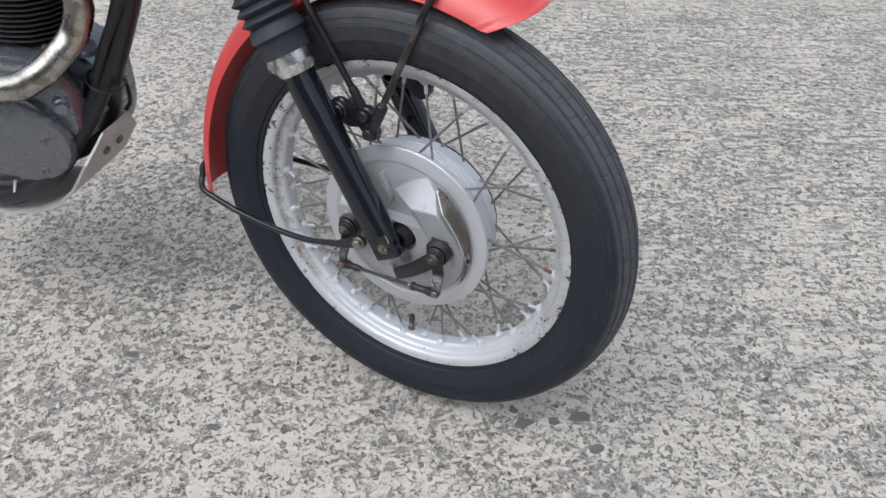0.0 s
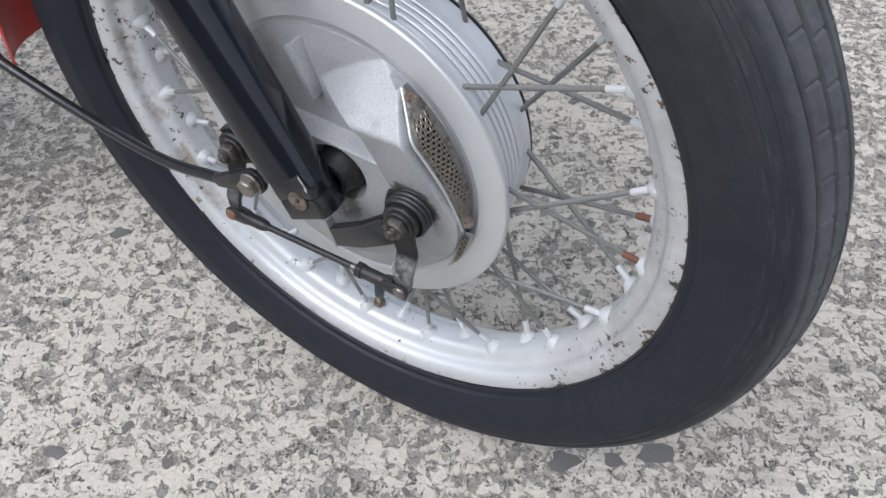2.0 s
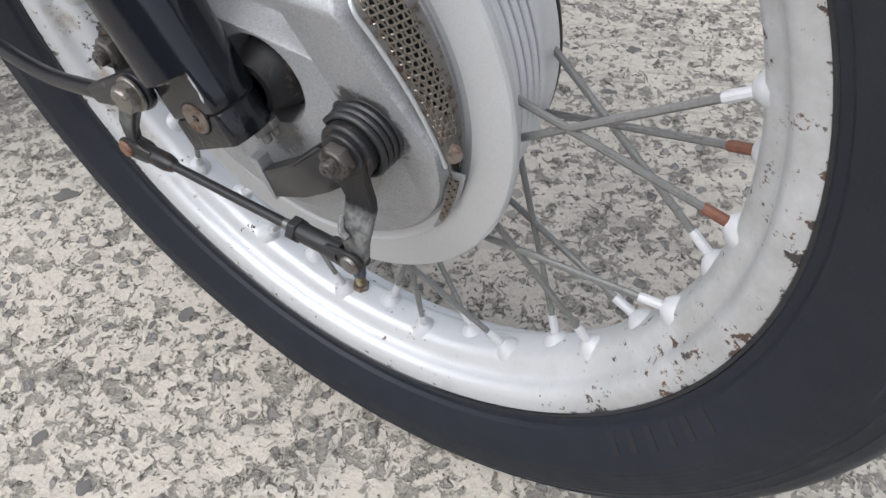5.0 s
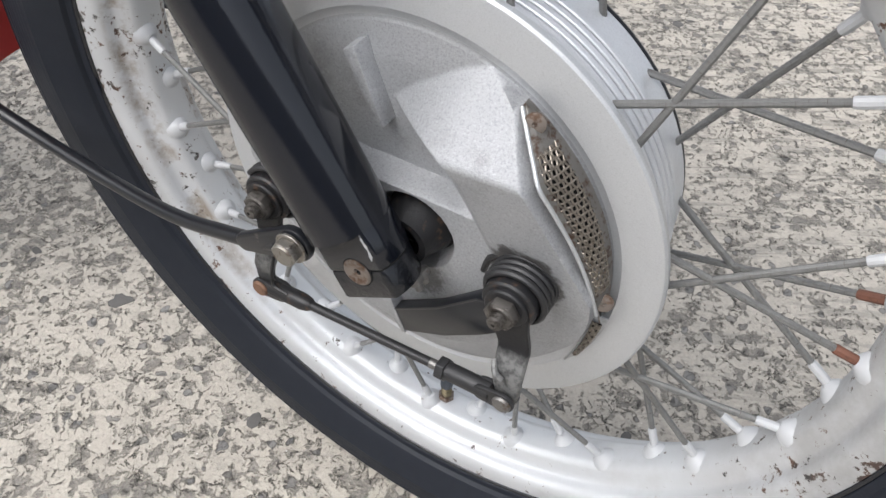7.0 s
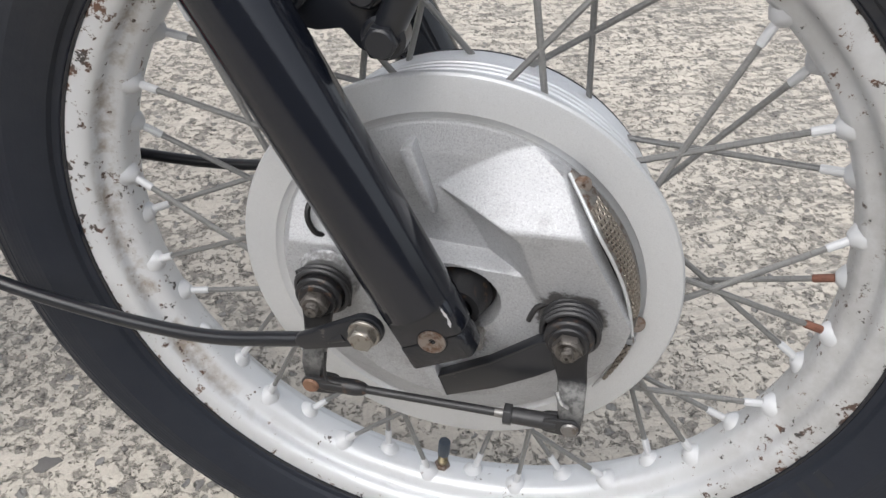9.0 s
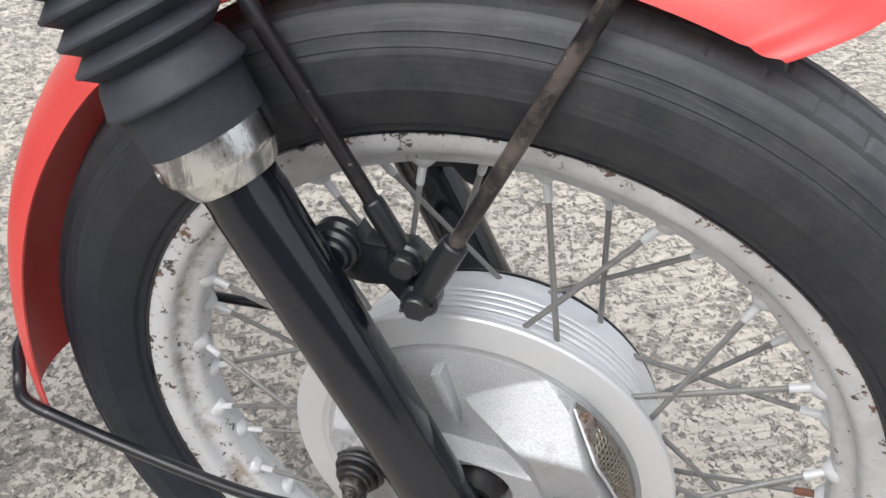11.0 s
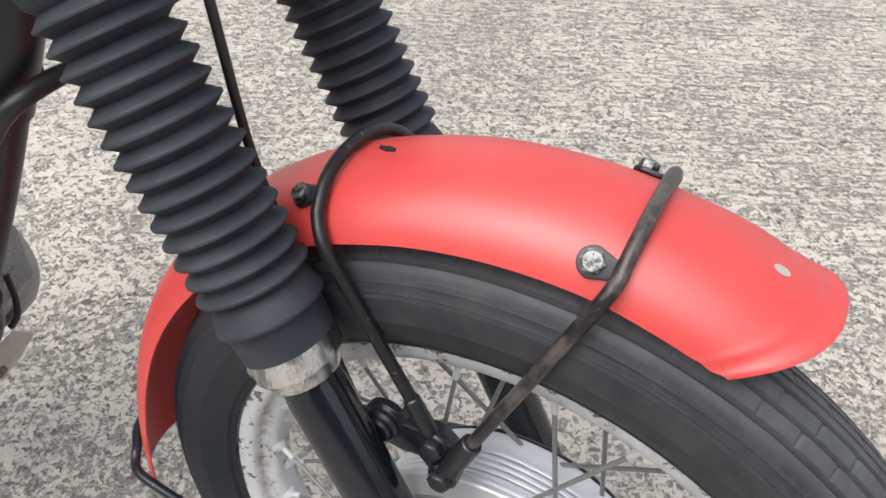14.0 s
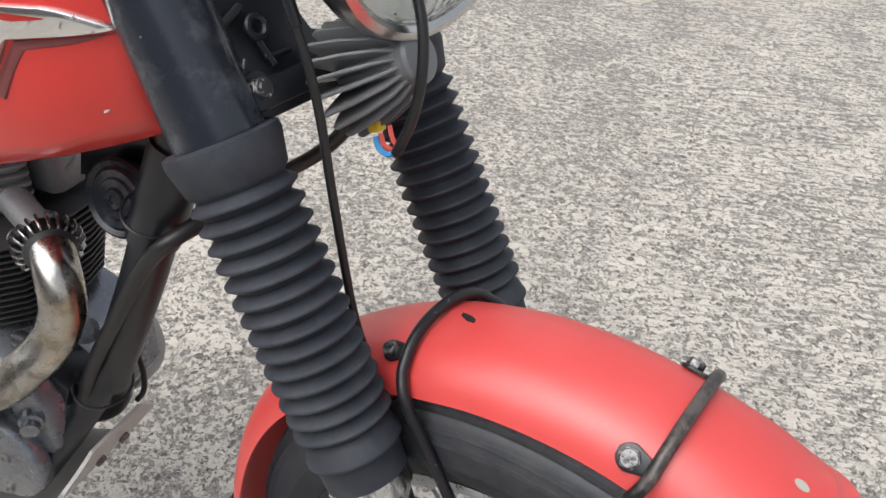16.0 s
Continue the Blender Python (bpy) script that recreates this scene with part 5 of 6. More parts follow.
def stays():
    """Black tube stays: two hoops over the mudguard down to brackets on both legs, and the lower loop behind the tyre."""
    def hoop(angle, low):
        line = []
        for k in range(15):
            s = -0.80 + 1.60 * k / 14
            p, n = guard_point(angle, s), guard_normal(angle, s)
            line.append(p + n * 0.0066)
        ends = []
        for y in (-1, 1):
            foot = Vector((low.x, low.y if y < 0 else 0.044 - low.y, low.z))
            edge = guard_point(angle + (0.8 if angle < 100 else -0.8), y) + Vector((0, y * 0.0075, 0))
            ends.append([foot, foot.lerp(edge, 0.35), foot.lerp(edge, 0.7), edge])
        path = ends[0] + line + ends[1][::-1]
        return part("mudguard_stay", tube(path, 0.0047, 14, steps=5), stay_worn if angle < 100 else stay_black, bike, "black tubular mudguard stay, paint worn")

    def sleeve(foot, toward, r, long):
        way = (toward - foot).normalized()
        profile = [(0, -r * 0.9), (r * 0.7, -r * 0.7), (r, 0), (r, long - 0.004), (r * 0.94, long - 0.001), (r * 0.80, long), (0, long)]
        return part("stay_sleeve", lathe(profile, along(foot, foot + way), 22), worn_black, bike, "thick black foot of a mudguard stay")

    for angle, low, r, long in ((84.0, Vector((-0.0405, -0.0540, 0.4884)), 0.0080, 0.046), (114.8, Vector((-0.0511, -0.0480, 0.5099)), 0.0064, 0.040)):
        hoop(angle, low)
        for y in (-1, 1):
            foot = Vector((low.x, low.y if y < 0 else 0.044 - low.y, low.z))
            sleeve(foot, guard_point(angle + (0.8 if angle < 100 else -0.8), y) + Vector((0, y * 0.0075, 0)), r, long)
    for y in (-1, 1):
        plate = [(-0.104, 0.518), (-0.082, 0.520), (-0.077, 0.513), (-0.050, 0.516), (-0.040, 0.508), (-0.031, 0.492), (-0.031, 0.479), (-0.044, 0.473), (-0.055, 0.477), (-0.064, 0.486), (-0.077, 0.483), (-0.104, 0.486)]
        bracket = part("stay_bracket", slab(plate[::-1], 0.0040, upright(-0.0435 if y < 0 else 0.0915), 0.001), frame_black, bike, "black stay bracket on the fork leg")
        inner = 0.022 + y * 0.0655
        part("bracket_flange", slab([(-0.082, 0.5205), (-0.0765, 0.5130), (-0.050, 0.5160), (-0.0405, 0.5085), (-0.0385, 0.5100), (-0.0490, 0.5188), (-0.0760, 0.5158), (-0.0810, 0.5228)], 0.014, upright(inner + 0.007), 0.0005), worn_black, bracket, "folded upper flange of the bracket")
        for step, r in ((0.070, 0.0165), (0.076, 0.0140), (0.080, 0.0105)):
            part("bracket_boss", rod((-0.0935, 0.022 + y * 0.060, 0.505), (-0.0935, 0.022 + y * step, 0.505), r, n=28), frame_black, bracket)
        for x, z, top in ((-0.0405, 0.4884, 0.0800), (-0.0511, 0.5099, 0.0742)):
            part("bracket_bolt", hex_bolt((x, 0.022 + y * top, z), (0, y, 0), 0.0088, 0.0070), worn_black, bracket, "black hexagon bolt")
            part("stay_eye", rod((x, 0.022 + y * 0.0655, z), (x, 0.022 + y * (top + 0.0004), z), 0.0112, n=24), worn_black, bracket)
    low = [(-0.050, -0.0900, 0.3255), (-0.066, -0.0885, 0.3165), (-0.090, -0.0865, 0.3075), (-0.140, -0.082, 0.292), (-0.200, -0.076, 0.285), (-0.270, -0.072, 0.288), (-0.310, -0.0748, 0.3005), (-0.328, -0.0756, 0.3065), (-0.3370, -0.0745, 0.3130), (-0.3405, -0.0690, 0.3230), (-0.3450, -0.0620, 0.3260), (-0.3580, -0.0460, 0.3285), (-0.3665, -0.0200, 0.3290),
           (-0.3675, 0.0050, 0.3290), (-0.3580, 0.0310, 0.3285), (-0.3430, 0.0520, 0.3270), (-0.3350, 0.0640, 0.3120), (-0.300, 0.085, 0.2980), (-0.200, 0.114, 0.285), (-0.085, 0.128, 0.309), (-0.040, 0.132, 0.331)]
    loop = part("lower_stay", tube(low, 0.0046, 14, steps=6), worn_black, bike, "black lower mudguard stay bolted to the fork foot")
    part("stay_bolt", hex_bolt((-0.038, -0.0945, 0.333), (0, -1, 0), 0.0078, 0.0062, 0.0092), rusty_plated, loop, "grimy plated bolt")
    part("stay_ear", slab(capsule((-0.038, 0.333), (-0.074, 0.315), 0.0105, 0.0055), 0.0050, upright(-0.0885), 0.0012), worn_black, loop)


stays()

# ---- frame, engine, tank: turned a little against the steered fork ----
TURNED = Matrix.Translation((-0.25, 0, 0)) @ Matrix.Rotation(radians(13), 4, "Z")


def at(x, y, z):
    return TURNED @ Vector((x, y, z))


def frame_tubes():
    down = part("frame_downtube", tube([at(-0.114, 0, 0.830), at(-0.152, -0.004, 0.720), at(-0.194, -0.014, 0.597), at(-0.248, -0.027, 0.460)], 0.0205, 24, steps=6), frame_black, bike, "black frame downtube")
    part("tube_socket", tube([at(-0.139, -0.002, 0.755), at(-0.174, -0.010, 0.655)], 0.0240, 24, steps=4), frame_black, down)
    # plate added to fill the dark gap between tank and horn
    part("frame_gusset", slab([(-0.293, 0.694), (-0.200, 0.738), (-0.209, 0.680), (-0.304, 0.647)][::-1], 0.006, TURNED @ Matrix.Translation((0, 0.048, 0)) @ FACE, 0.001), frame_black, down, "black gusset plate added to fill the dark gap under the tank")
    part("frame_backbone", tube([at(-0.125, 0.0, 0.800), at(-0.300, 0.0, 0.765), at(-0.560, 0.0, 0.745)], 0.0190, 20, steps=3), frame_black, bike, "black frame tube under the tank")
    for y in (-1, 1):
        part("cradle_tube", tube([at(-0.234, y * 0.004 - 0.024, 0.500), at(-0.258, y * 0.018 - 0.028, 0.440), at(-0.290, y * 0.046 - 0.030, 0.378), at(-0.332, y * 0.062 - 0.030, 0.318), at(-0.400, y * 0.066 - 0.025, 0.268), at(-0.480, y * 0.068 - 0.02, 0.245), at(-0.700, y * 0.07, 0.240)], 0.0165, 18, steps=6), frame_black, bike, "black lower frame tube")
    loom = [Vector(p) for p in ((-0.26, 0.040, 0.84), (-0.270, 0.045, 0.795), (-0.300, 0.040, 0.752), (-0.335, 0.020, 0.720), (-0.362, -0.018, 0.692))]
    loom += [at(*p) for p in ((-0.136, -0.033, 0.678), (-0.1613, -0.040, 0.6466), (-0.1929, -0.045, 0.5885), (-0.236, -0.050, 0.5066), (-0.268, -0.060, 0.4250), (-0.308, -0.090, 0.350), (-0.42, -0.105, 0.300), (-0.60, -0.110, 0.285))]
    part("wiring_loom", tube(loom, lambda w: 0.0062 if w < 0.36 else 0.0074, 14, steps=6), cable_black, bike, "black taped wiring loom along the downtube")
    for z, x, y, tie in ((0.687, -0.163, -0.013, cable_black), (0.463, -0.246, -0.036, cable_black)):
        ring = [at(x + 0.024 * math.cos(a), y + 0.032 * math.sin(a), z - 0.010 * math.cos(a)) for a in (2 * math.pi * k / 20 for k in range(21))]
        part("cable_tie", tube(ring, 0.0015, 6, steps=2), tie, bike, "tight cable tie round the downtube")


frame_tubes()


def skid_plate():
    """Bent sheet under the engine, its upper flange facing forwards with two bolts."""
    bm = bmesh.new()
    line = [(-0.252, 0.388, 0.0363), (-0.259, 0.369, 0.053), (-0.268, 0.348, 0.0715), (-0.300, 0.298, 0.0735), (-0.336, 0.262, 0.0735), (-0.380, 0.240, 0.0735), (-0.440, 0.226, 0.0735), (-0.560, 0.216, 0.0735), (-0.700, 0.215, 0.0735)]
    grid = [[bm.verts.new(at(x, -0.030 + half * s, z)) for s in (-1, -0.4, 0.4, 1)] for x, z, half in line]
    for a, b in zip(grid, grid[1:]):
        for j in range(3):
            bm.faces.new((a[j], a[j + 1], b[j + 1], b[j]))
    bmesh.ops.recalc_face_normals(bm, faces=bm.faces)
    bmesh.ops.solidify(bm, geom=bm.faces[:], thickness=0.004)
    plate = part("skid_plate", bm, skid_metal, bike, "scuffed pale metal skid plate under the engine")
    for y in (-0.012, -0.048):
        part("skid_bolt", hex_bolt(at(-0.267, y, 0.347), tuple(TURNED.to_3x3() @ Vector((0.85, 0, -0.5))), 0.0075, 0.006, 0.0095), rusty, plate, "brown rusty bolt")


skid_plate()


def fin_outline(w, d, r=0.018):
    return [(sx * (w - r) + r * math.cos(a), sy * (d - r) + r * math.sin(a)) for sx, sy, a0 in ((1, 1, 0), (-1, 1, 90), (-1, -1, 180), (1, -1, 270)) for a in (radians(a0 + 30 * k) for k in range(4))]


def engine():
    lean = TURNED @ Matrix.Translation((-0.388, 0.012, 0.508)) @ Matrix.Rotation(radians(-3), 4, "Y")
    barrel = part("cylinder", lathe([(0, 0), (0.050, 0), (0.050, 0.110), (0, 0.110)], lean, 32), fin_black, bike, "black finned engine cylinder")
    for k in range(13):
        part("cooling_fin", slab(fin_outline(0.078 + 0.0010 * k, 0.078 + 0.0010 * k, 0.058), 0.0026, lean @ Matrix.Translation((0.0006 * k, 0, 0.006 + 0.0082 * k)), 0.0007), fin_black, barrel)
    head = part("cylinder_head", slab(fin_outline(0.036, 0.052), 0.085, lean @ Matrix.Translation((0, 0, 0.114)), 0.006), head_metal, bike, "grey weathered alloy cylinder head")
    box = TURNED @ Matrix.Translation((-0.385, -0.016, 0)) @ Matrix.Rotation(radians(-33), 4, "Z")
    part("rocker_box", slab(fin_outline(0.026, 0.046, 0.008), 0.062, box @ Matrix.Translation((0, 0, 0.624)), 0.003), head_metal, head, "finned grey rocker box")
    for k in range(6):
        part("head_fin", slab(fin_outline(0.033, 0.051, 0.006), 0.0036, box @ Matrix.Translation((0, 0, 0.624 + 0.0105 * k)), 0.0008), head_metal, head)
    part("head_block", slab(fin_outline(0.032, 0.030, 0.012), 0.058, lean @ Matrix.Translation((0.042, 0.044, 0.112)), 0.006), head_metal, head, "smooth side of the cylinder head")
    part("rocker_cover", lathe([(0, 0), (0.022, 0), (0.023, 0.004), (0.0215, 0.006), (0.0215, 0.010), (0.0185, 0.013), (0.008, 0.0135), (0.007, 0.0120), (0, 0.0120)], along(at(-0.342, 0.050, 0.652), at(-0.26, 0.0, 0.76)), 28), head_metal, head, "round grey rocker cap")
    part("exhaust_port", rod(at(-0.345, -0.006, 0.636), at(-0.292, -0.022, 0.621), 0.0150, n=24), head_metal, head)
    for y, z in ((-0.034, 0.617), (0.004, 0.615)):
        part("head_nut", hex_bolt(at(-0.318, y, z), tuple(TURNED.to_3x3() @ Vector((1, 0, 0.1))), 0.0060, 0.006, 0.008), steel, head, "dull head nut")
    outline = [(-0.64, 0.30), (-0.56, 0.285), (-0.42, 0.292), (-0.352, 0.312), (-0.302, 0.352), (-0.270, 0.40), (-0.272, 0.455), (-0.292, 0.492), (-0.330, 0.505), (-0.64, 0.505)]
    case = part("crankcase", slab(outline, 0.165, TURNED @ Matrix.Translation((0, 0.075, 0)) @ FACE, 0.010), engine_metal, bike, "grey weathered engine case")
    cover = [(-0.345 + 0.112 * math.cos(a) * (1.0 if math.cos(a) > 0 else 2.6), 0.372 + 0.074 * math.sin(a)) for a in (2 * math.pi * k / 40 for k in range(40))]
    part("timing_cover", slab([(x - 0.045, z + 0.004) for x, z in cover], 0.022, TURNED @ Matrix.Translation((0, -0.088, 0)) @ FACE, 0.007), engine_metal, case, "smooth oval engine side cover")
    for x, z in ((-0.372, 0.440), (-0.332, 0.330), (-0.322, 0.385)):
        part("cover_screw", lathe([(0, 0), (0.0062, 0), (0.0058, 0.0022), (0.0030, 0.0030), (0.0028, 0.0010), (0, 0.0010)], along(at(x, -0.110, z), at(x, -1, z)), 14), steel, case, "slotted cover screw")
    part("drain_fitting", lathe([(0, 0), (0.012, 0), (0.012, 0.010), (0.009, 0.012), (0.009, 0.020), (0, 0.020)], along(at(-0.292, -0.088, 0.442), at(-0.262, -0.128, 0.440)), 20), engine_metal, case, "round fitting on the engine case")
    part("hose_stub", rod(at(-0.318, -0.060, 0.512), at(-0.268, -0.066, 0.520), 0.0085, n=18), cable_black, case, "short black hose")
    part("dark_bolt", hex_bolt(at(-0.262, -0.042, 0.470), tuple(TURNED.to_3x3() @ Vector((0.7, -0.7, 0.1))), 0.0080, 0.010, 0.011), frame_black, case, "black bolt head")
    part("primary_case", slab([(-0.388 + 0.090 * math.cos(a) * (1 if math.cos(a) > 0 else 2.4), 0.372 + 0.088 * math.sin(a)) for a in (2 * math.pi * k / 36 for k in range(36))], 0.05, TURNED @ Matrix.Translation((0, 0.115, 0)) @ FACE, 0.012), polished_case, bike, "polished engine case beyond the frame")
    part("oil_pipe", tube([at(-0.262, 0.030, 0.436), at(-0.254, 0.024, 0.415), at(-0.250, 0.016, 0.400), at(-0.256, 0.010, 0.388)], 0.0032, 10), cable_black, bike, "thin black hose")
    part("engine_mount", slab([(-0.262, 0.470), (-0.296, 0.492), (-0.318, 0.486), (-0.312, 0.452), (-0.272, 0.440)], 0.045, TURNED @ Matrix.Translation((0, -0.020, 0)) @ FACE, 0.002), frame_black, bike, "black engine mounting plate")
    part("case_plug", lathe([(0, 0), (0.014, 0), (0.014, 0.006), (0.0085, 0.007), (0.0080, 0.003), (0, 0.003)], along(at(-0.286, -0.010, 0.496), at(-0.18, -0.09, 0.58)), 24), engine_metal, case, "round plug on the engine case")
    part("white_zip_tie", rod(at(-0.405, -0.097, 0.300), at(-0.409, -0.105, 0.272), 0.0022, n=8), white_tie, bike, "white zip tie end")


head_metal = cast_metal("head_alloy", (0.25, 0.25, 0.256), 0.55, 0.3, 700, 0.3, (0.075, 0.07, 0.065), 0.7, 0.3)
engine()


def exhaust():
    path = [at(-0.290, -0.024, 0.620), at(-0.272, -0.036, 0.620), at(-0.257, -0.0475, 0.612), at(-0.2475, -0.056, 0.594), at(-0.2475, -0.060, 0.574), at(-0.257, -0.068, 0.546), at(-0.273, -0.085, 0.521), at(-0.305, -0.108, 0.490), at(-0.36, -0.121, 0.471), at(-0.56, -0.128, 0.455), at(-0.80, -0.13, 0.44)]
    pipe = part("exhaust_pipe", tube(path, 0.0205, 28, steps=10), pipe_chrome, bike, "heat-stained chrome exhaust pipe")
    a, b = at(-0.291, -0.023, 0.6195), at(-0.267, -0.0395, 0.6200)
    part("exhaust_flange", rod(a, b, 0.0235, n=32), fin_black, pipe, "black core of the finned exhaust clamp")
    m = along(a, b)
    for k in range(22):
        t = 2 * math.pi * k / 22
        fin = Matrix.Rotation(t, 4, "Z") @ Matrix.Translation((0.0208, 0, 0.001)) @ Matrix.Rotation(radians(90), 4, "X")
        part("clamp_fin", slab([(0, 0), (0.0085, 0.002), (0.0112, 0.007), (0.0108, 0.017), (0.0065, 0.023), (0, 0.024)], 0.0026, m @ fin @ Matrix.Translation((0, 0, -0.0013)), 0.0008), clamp_chrome, pipe)


clamp_chrome = cast_metal("tarnished_clamp_chrome", (0.33, 0.33, 0.325), 0.24, 1.0, 500, 0.1, (0.08, 0.075, 0.07), 0.8)
exhaust()


def tank_half(x):
    """Half the tank's width at x along the frame, drawn in towards the steering head."""
    return 0.100 * math.sin(min(1.0, max(0.0, (-0.105 - x) / 0.480) * 2.6 + 0.42) * math.pi / 2)


def on_tank(outline, thick, proud):
    """A plate that follows the tank's side: outline of (x, z)."""
    bm = slab(outline, thick, FACE, min(0.0030, thick * 0.3))
    bmesh.ops.subdivide_edges(bm, edges=[e for e in bm.edges if e.calc_length() > 0.01], cuts=3)
    for v in bm.verts:
        v.co.y -= tank_half(v.co.x) + proud - thick
    bmesh.ops.transform(bm, matrix=TURNED, verts=bm.verts)
    return bm


def fuel_tank():
    """Rounded tank: stacked rounded sections along its length, with a side crease and chrome badge."""
    bm = bmesh.new()
    rows = []
    stations = 26
    for i in range(stations + 1):
        w = i / stations
        x = -0.105 - 0.480 * w
        half = tank_half(x) * (1 - 0.45 * max(0.0, w - 0.55) / 0.45)
        low, high = 0.789 - 0.19 * min(w, 0.36) - 0.02 * w, 0.965 + 0.020 * math.sin(w * math.pi)
        ring = []
        for k in range(72):
            a = 2 * math.pi * k / 72
            c, s = math.cos(a), math.sin(a)
            y = half * math.copysign(abs(c) ** 0.55, c)
            z = (low + high) / 2 + (high - low) / 2 * math.copysign(abs(s) ** 0.62, s)
            y *= 1.0 + 0.028 * max(0.0, min(1.0, (low + 0.032 - z) / 0.003))            # folded seam above the lower edge
            ring.append(bm.verts.new(at(x, y, z)))
        rows.append(ring)
    for a, b in zip(rows, rows[1:]):
        for k in range(72):
            bm.faces.new((a[k], a[(k + 1) % 72], b[(k + 1) % 72], b[k]))
    bm.faces.new(rows[0])
    bm.faces.new(rows[-1][::-1])
    tank = part("fuel_tank", bm, tank_red, bike, "glossy red fuel tank with a chrome badge", crease=60)
    wing = [(-0.1145, 0.8768), (-0.1250, 0.8815), (-0.1353, 0.8851), (-0.1460, 0.8880), (-0.1555, 0.8892), (-0.1781, 0.8880), (-0.2200, 0.8840), (-0.2600, 0.8760), (-0.2600, 0.7900), (-0.2060, 0.8220), (-0.1910, 0.8500), (-0.1825, 0.8642), (-0.1620, 0.8680), (-0.1418, 0.8710), (-0.1260, 0.8740)]
    part("tank_badge", on_tank(wing, 0.014, 0.006), pitted_chrome(), tank, "pitted chrome tank badge")
    # shadow and groove below the badge, painted as a maroon band
    shadow_band = [(-0.1160, 0.8741), (-0.1427, 0.8698), (-0.1800, 0.8636), (-0.1905, 0.8480), (-0.2050, 0.8220), (-0.1985, 0.8170), (-0.1852, 0.8405), (-0.1740, 0.8573), (-0.1427, 0.8645)]
    part("badge_shadow", on_tank(shadow_band, 0.006, 0.0012), maroon, tank, "dull maroon band painted for the shadow and groove under the badge")
    part("paint_nick", on_tank([(-0.1345, 0.8155), (-0.1320, 0.8160), (-0.1316, 0.8178), (-0.1338, 0.8180)], 0.004, 0.0003), white_tie, tank, "small pale nick in the paint")


def pitted_chrome():
    k = Mat("pitted_chrome", 0.1, 1.0)
    zone = k.calc("MULTIPLY", k.calc("SUBTRACT", k.noise(16, 4), 0.5), 0.5)
    pits = k.ramp(k.calc("ADD", k.noise(170, 8, 0.75), zone), (0.56, 0.0), (0.66, 0.9))
    k.color(k.mix(pits, (0.86, 0.86, 0.86), (0.16, 0.155, 0.15))).rough(k.noise(60, 6), 0.06, 0.28)
    return k.bump(pits, 0.15, 0.0005).m


maroon = painted("badge_shadow_maroon", (0.20, 0.050, 0.050), 0.45, 0.2)


fuel_tank()


def horn():
    a = at(-0.2330, 0.0255, 0.6560)
    b = a + Vector((0.18, -0.90, 0.30))
    h = part("horn", lathe([(0, -0.012), (0.026, -0.010), (0.038, -0.002), (0.041, 0.004), (0.041, 0.012), (0.038, 0.0145), (0.033, 0.0125), (0.029, 0.0160), (0.022, 0.0150), (0.020, 0.0175), (0.012, 0.0165), (0.010, 0.0195), (0.004, 0.0205), (0.003, 0.0190), (0, 0.0190)], along(a, b) @ Matrix.Scale(0.92, 4), 48), shroud_black, bike, "black round horn with ringed face")
    part("horn_bracket", slab([(-0.01, -0.01), (0.05, -0.01), (0.05, 0.01), (-0.01, 0.01)], 0.003, along(a, a - (b - a)), 0.0006), frame_black, h)


horn()


# ---- lamp, regulator, cables ----
def headlamp():
    middle, way = Vector((-0.2375, 0.040, 0.968)), Vector((0.98, -0.10, -0.04)).normalized()
    m = along(middle, middle + way) @ Matrix.Scale(1.05, 4)
    shell = part("headlamp", lathe([(0, -0.085), (0.030, -0.082), (0.058, -0.062), (0.075, -0.030), (0.080, 0.0), (0.080, 0.020)], m, 56), dull_silver, bike, "round chrome headlamp")
    part("lamp_rim", lathe([(0.080, 0.012), (0.0855, 0.014), (0.0870, 0.020), (0.0865, 0.030), (0.0835, 0.037), (0.0780, 0.039), (0.0745, 0.036), (0.0745, 0.030)], m, 64), rim_chrome, shell, "bright headlamp rim")
    part("reflector", lathe([(0, 0.0), (0.025, 0.003), (0.050, 0.013), (0.0745, 0.031)], m, 48), mirror_bowl, shell, "silver reflector bowl")
    bm = bmesh.new()
    rows = []
    for j in range(25):
        row = []
        for k in range(61):
            u, v = (k / 60 * 2 - 1), (j / 24 * 2 - 1)
            w = math.sqrt(max(0.0, 1 - v * v))
            x, y = 0.0745 * u * w, 0.0745 * v
            flute = 0.0009 * math.sin(u * w * 46)
            row.append(bm.verts.new(m @ Vector((x, y, 0.031 + 0.012 * (1 - (x * x + y * y) / 0.0745 ** 2) + flute))))
        rows.append(row)
    for a, b in zip(rows, rows[1:]):
        for k in range(60):
            bm.faces.new((a[k], a[k + 1], b[k + 1], b[k]))
    bmesh.ops.remove_doubles(bm, verts=bm.verts, dist=1e-5)
    bmesh.ops.recalc_face_normals(bm, faces=bm.faces)
    bmesh.ops.solidify(bm, geom=bm.faces[:], thickness=0.002)
    lens = part("lamp_lens", bm, lamp_glass, shell, "fluted glass lens")
    lens.visible_shadow = False


headlamp()


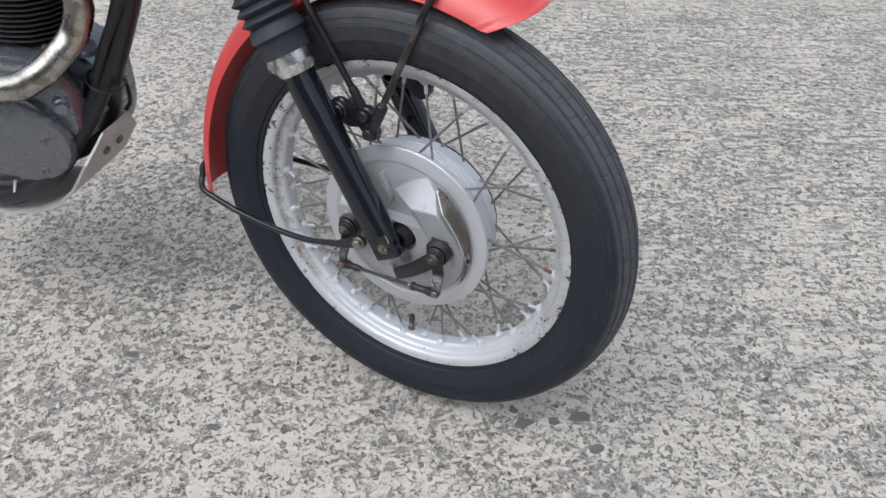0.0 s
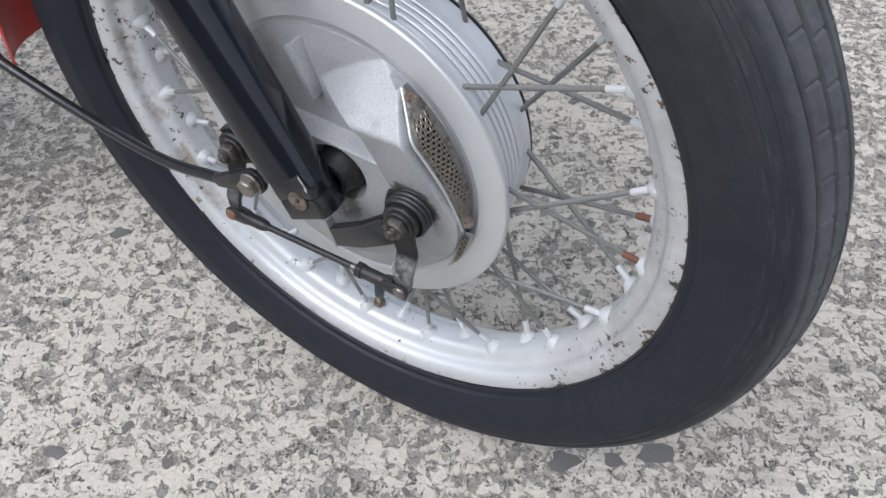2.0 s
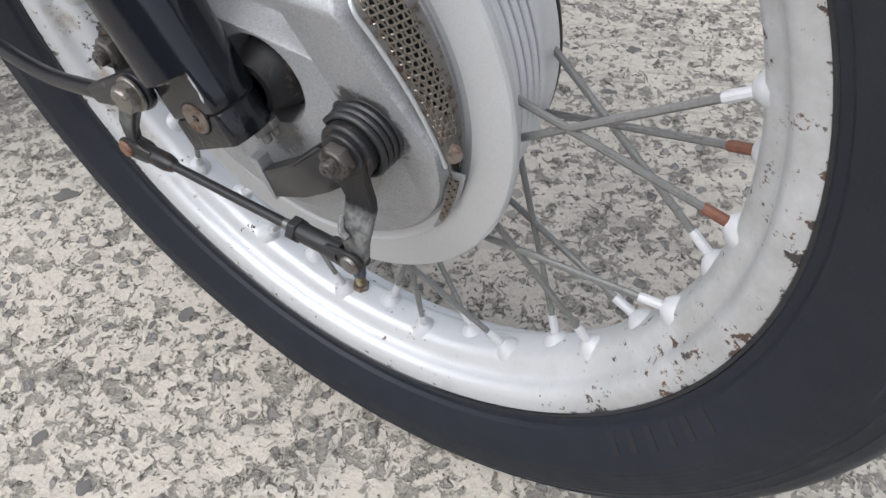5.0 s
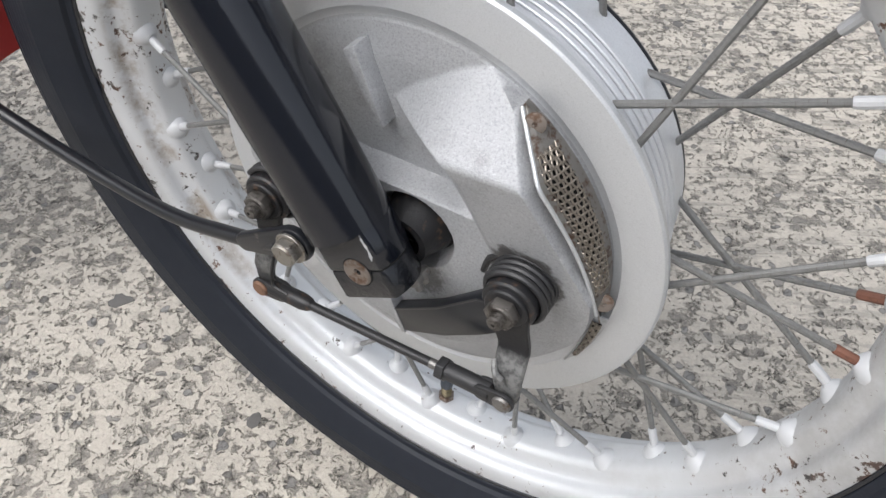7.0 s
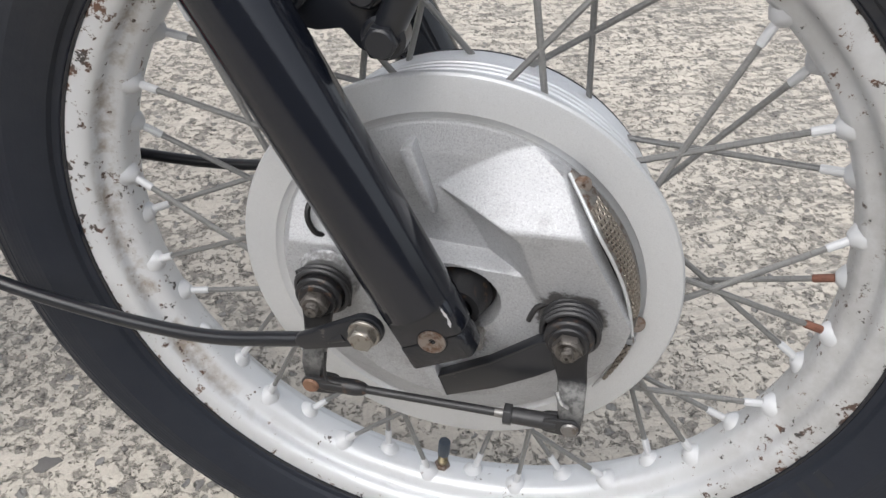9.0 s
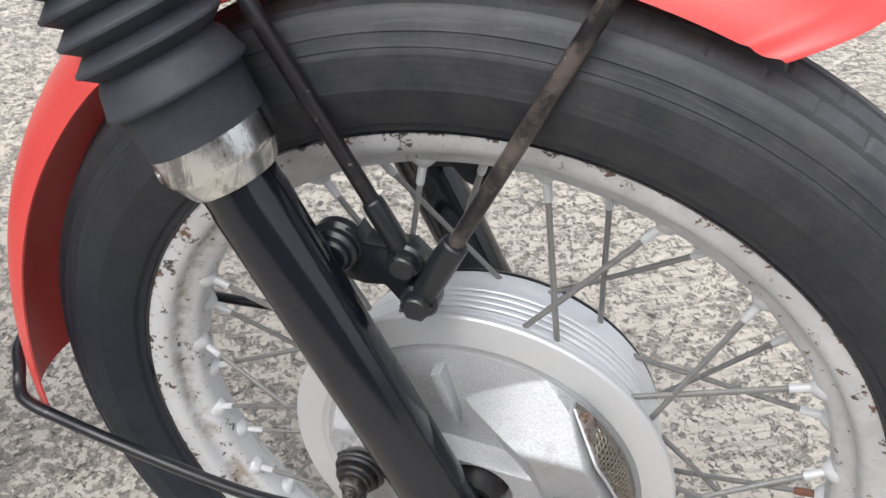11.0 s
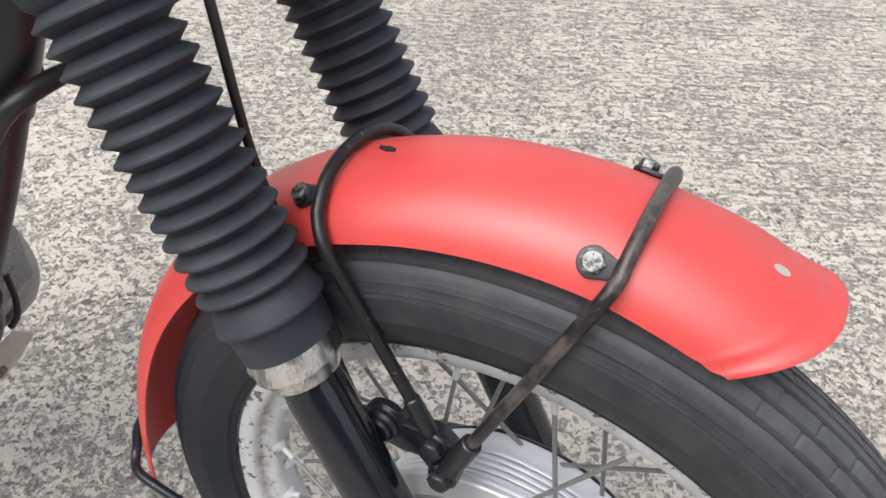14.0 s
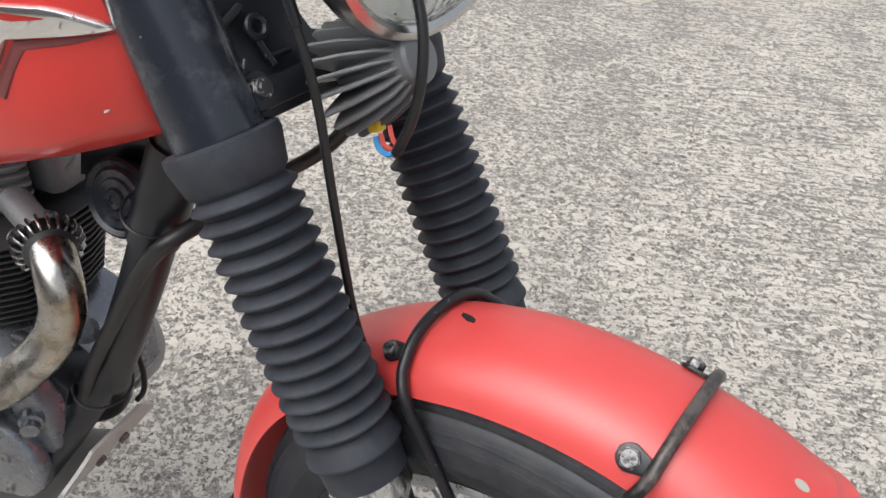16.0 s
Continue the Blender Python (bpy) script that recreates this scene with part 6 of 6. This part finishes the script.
def regulator():
    """Round finned heat sink hung under the headlamp, with a cap and coloured wires."""
    tip, back = Vector((-0.206, 0.026, 0.866)), Vector((-0.252, 0.020, 0.838))
    m = along(back, tip)
    body = part("heat_sink", lathe([(0, 0), (0.018, 0), (0.020, 0.010), (0.018, 0.046), (0.015, 0.053), (0, 0.053)], m, 36), heat_sink, bike, "black finned aluminium heat sink")
    part("end_cap", lathe([(0, 0.0), (0.0185, 0.0), (0.0185, 0.010), (0.0165, 0.0125), (0, 0.0135)], m @ Matrix.Translation((0, 0, 0.049)), 32), heat_sink, body, "plain black end cap")
    outline = [(0.014, 0.0), (0.040, -0.008), (0.042, -0.003), (0.036, 0.022), (0.027, 0.044), (0.0185, 0.054), (0.012, 0.054)]
    for k in range(20):
        fin = Matrix.Rotation(2 * math.pi * k / 20, 4, "Z") @ Matrix.Rotation(radians(90), 4, "X") @ Matrix.Translation((0, 0, -0.0013))
        part("heat_sink_fin", slab(outline, 0.0026, m @ fin, 0.0008), heat_sink, body)
    part("wire_plug", slab([(0, 0), (0.0105, 0), (0.0105, 0.008), (0, 0.008)], 0.008, Matrix.Translation((-0.227, 0.008, 0.808)) @ Matrix.Rotation(radians(-25), 4, "Y"), 0.001), yellow_plug, body, "yellow wire plug")
    part("blue_wire", tube([(-0.221, 0.008, 0.808), (-0.216, 0.006, 0.802), (-0.209, 0.007, 0.799), (-0.203, 0.009, 0.803)], 0.0021, 8), blue_wire, body, "blue wire loop")
    part("red_wire", tube([(-0.219, 0.011, 0.810), (-0.214, 0.009, 0.804), (-0.208, 0.010, 0.802), (-0.204, 0.011, 0.804)], 0.0019, 8), red_wire, body, "red wire loop")
    part("red_wire", tube([(-0.213, 0.013, 0.818), (-0.208, 0.010, 0.812), (-0.203, 0.010, 0.806)], 0.0017, 8), red_wire, body)
    part("sheathed_cable", tube([(-0.203, 0.009, 0.802), (-0.198, 0.008, 0.812), (-0.191, 0.010, 0.834), (-0.189, 0.014, 0.864), (-0.198, 0.022, 0.896), (-0.22, 0.03, 0.93)], 0.0038, 12), cable_black, body, "black sheathed cable")


regulator()


def cables():
    part("cable_adjuster", rod((-0.262, -0.041, 0.932), (-0.248, -0.0385, 0.893), 0.0050, 0.0042, 14), worn_black, bike, "grey cable adjuster")
    part("brake_cable", tube([(-0.288, -0.045, 1.00), (-0.254, -0.040, 0.910), (-0.235, -0.036, 0.850), (-0.222, -0.033, 0.770), (-0.206, -0.031, 0.686), (-0.185, -0.034, 0.640), (-0.150, -0.040, 0.570), (-0.095, -0.046, 0.46), (-0.045, -0.052, 0.345), (-0.012, -0.056, 0.300)], 0.0033, 12, steps=8), cable_black, bike, "thin black brake cable")


cables()
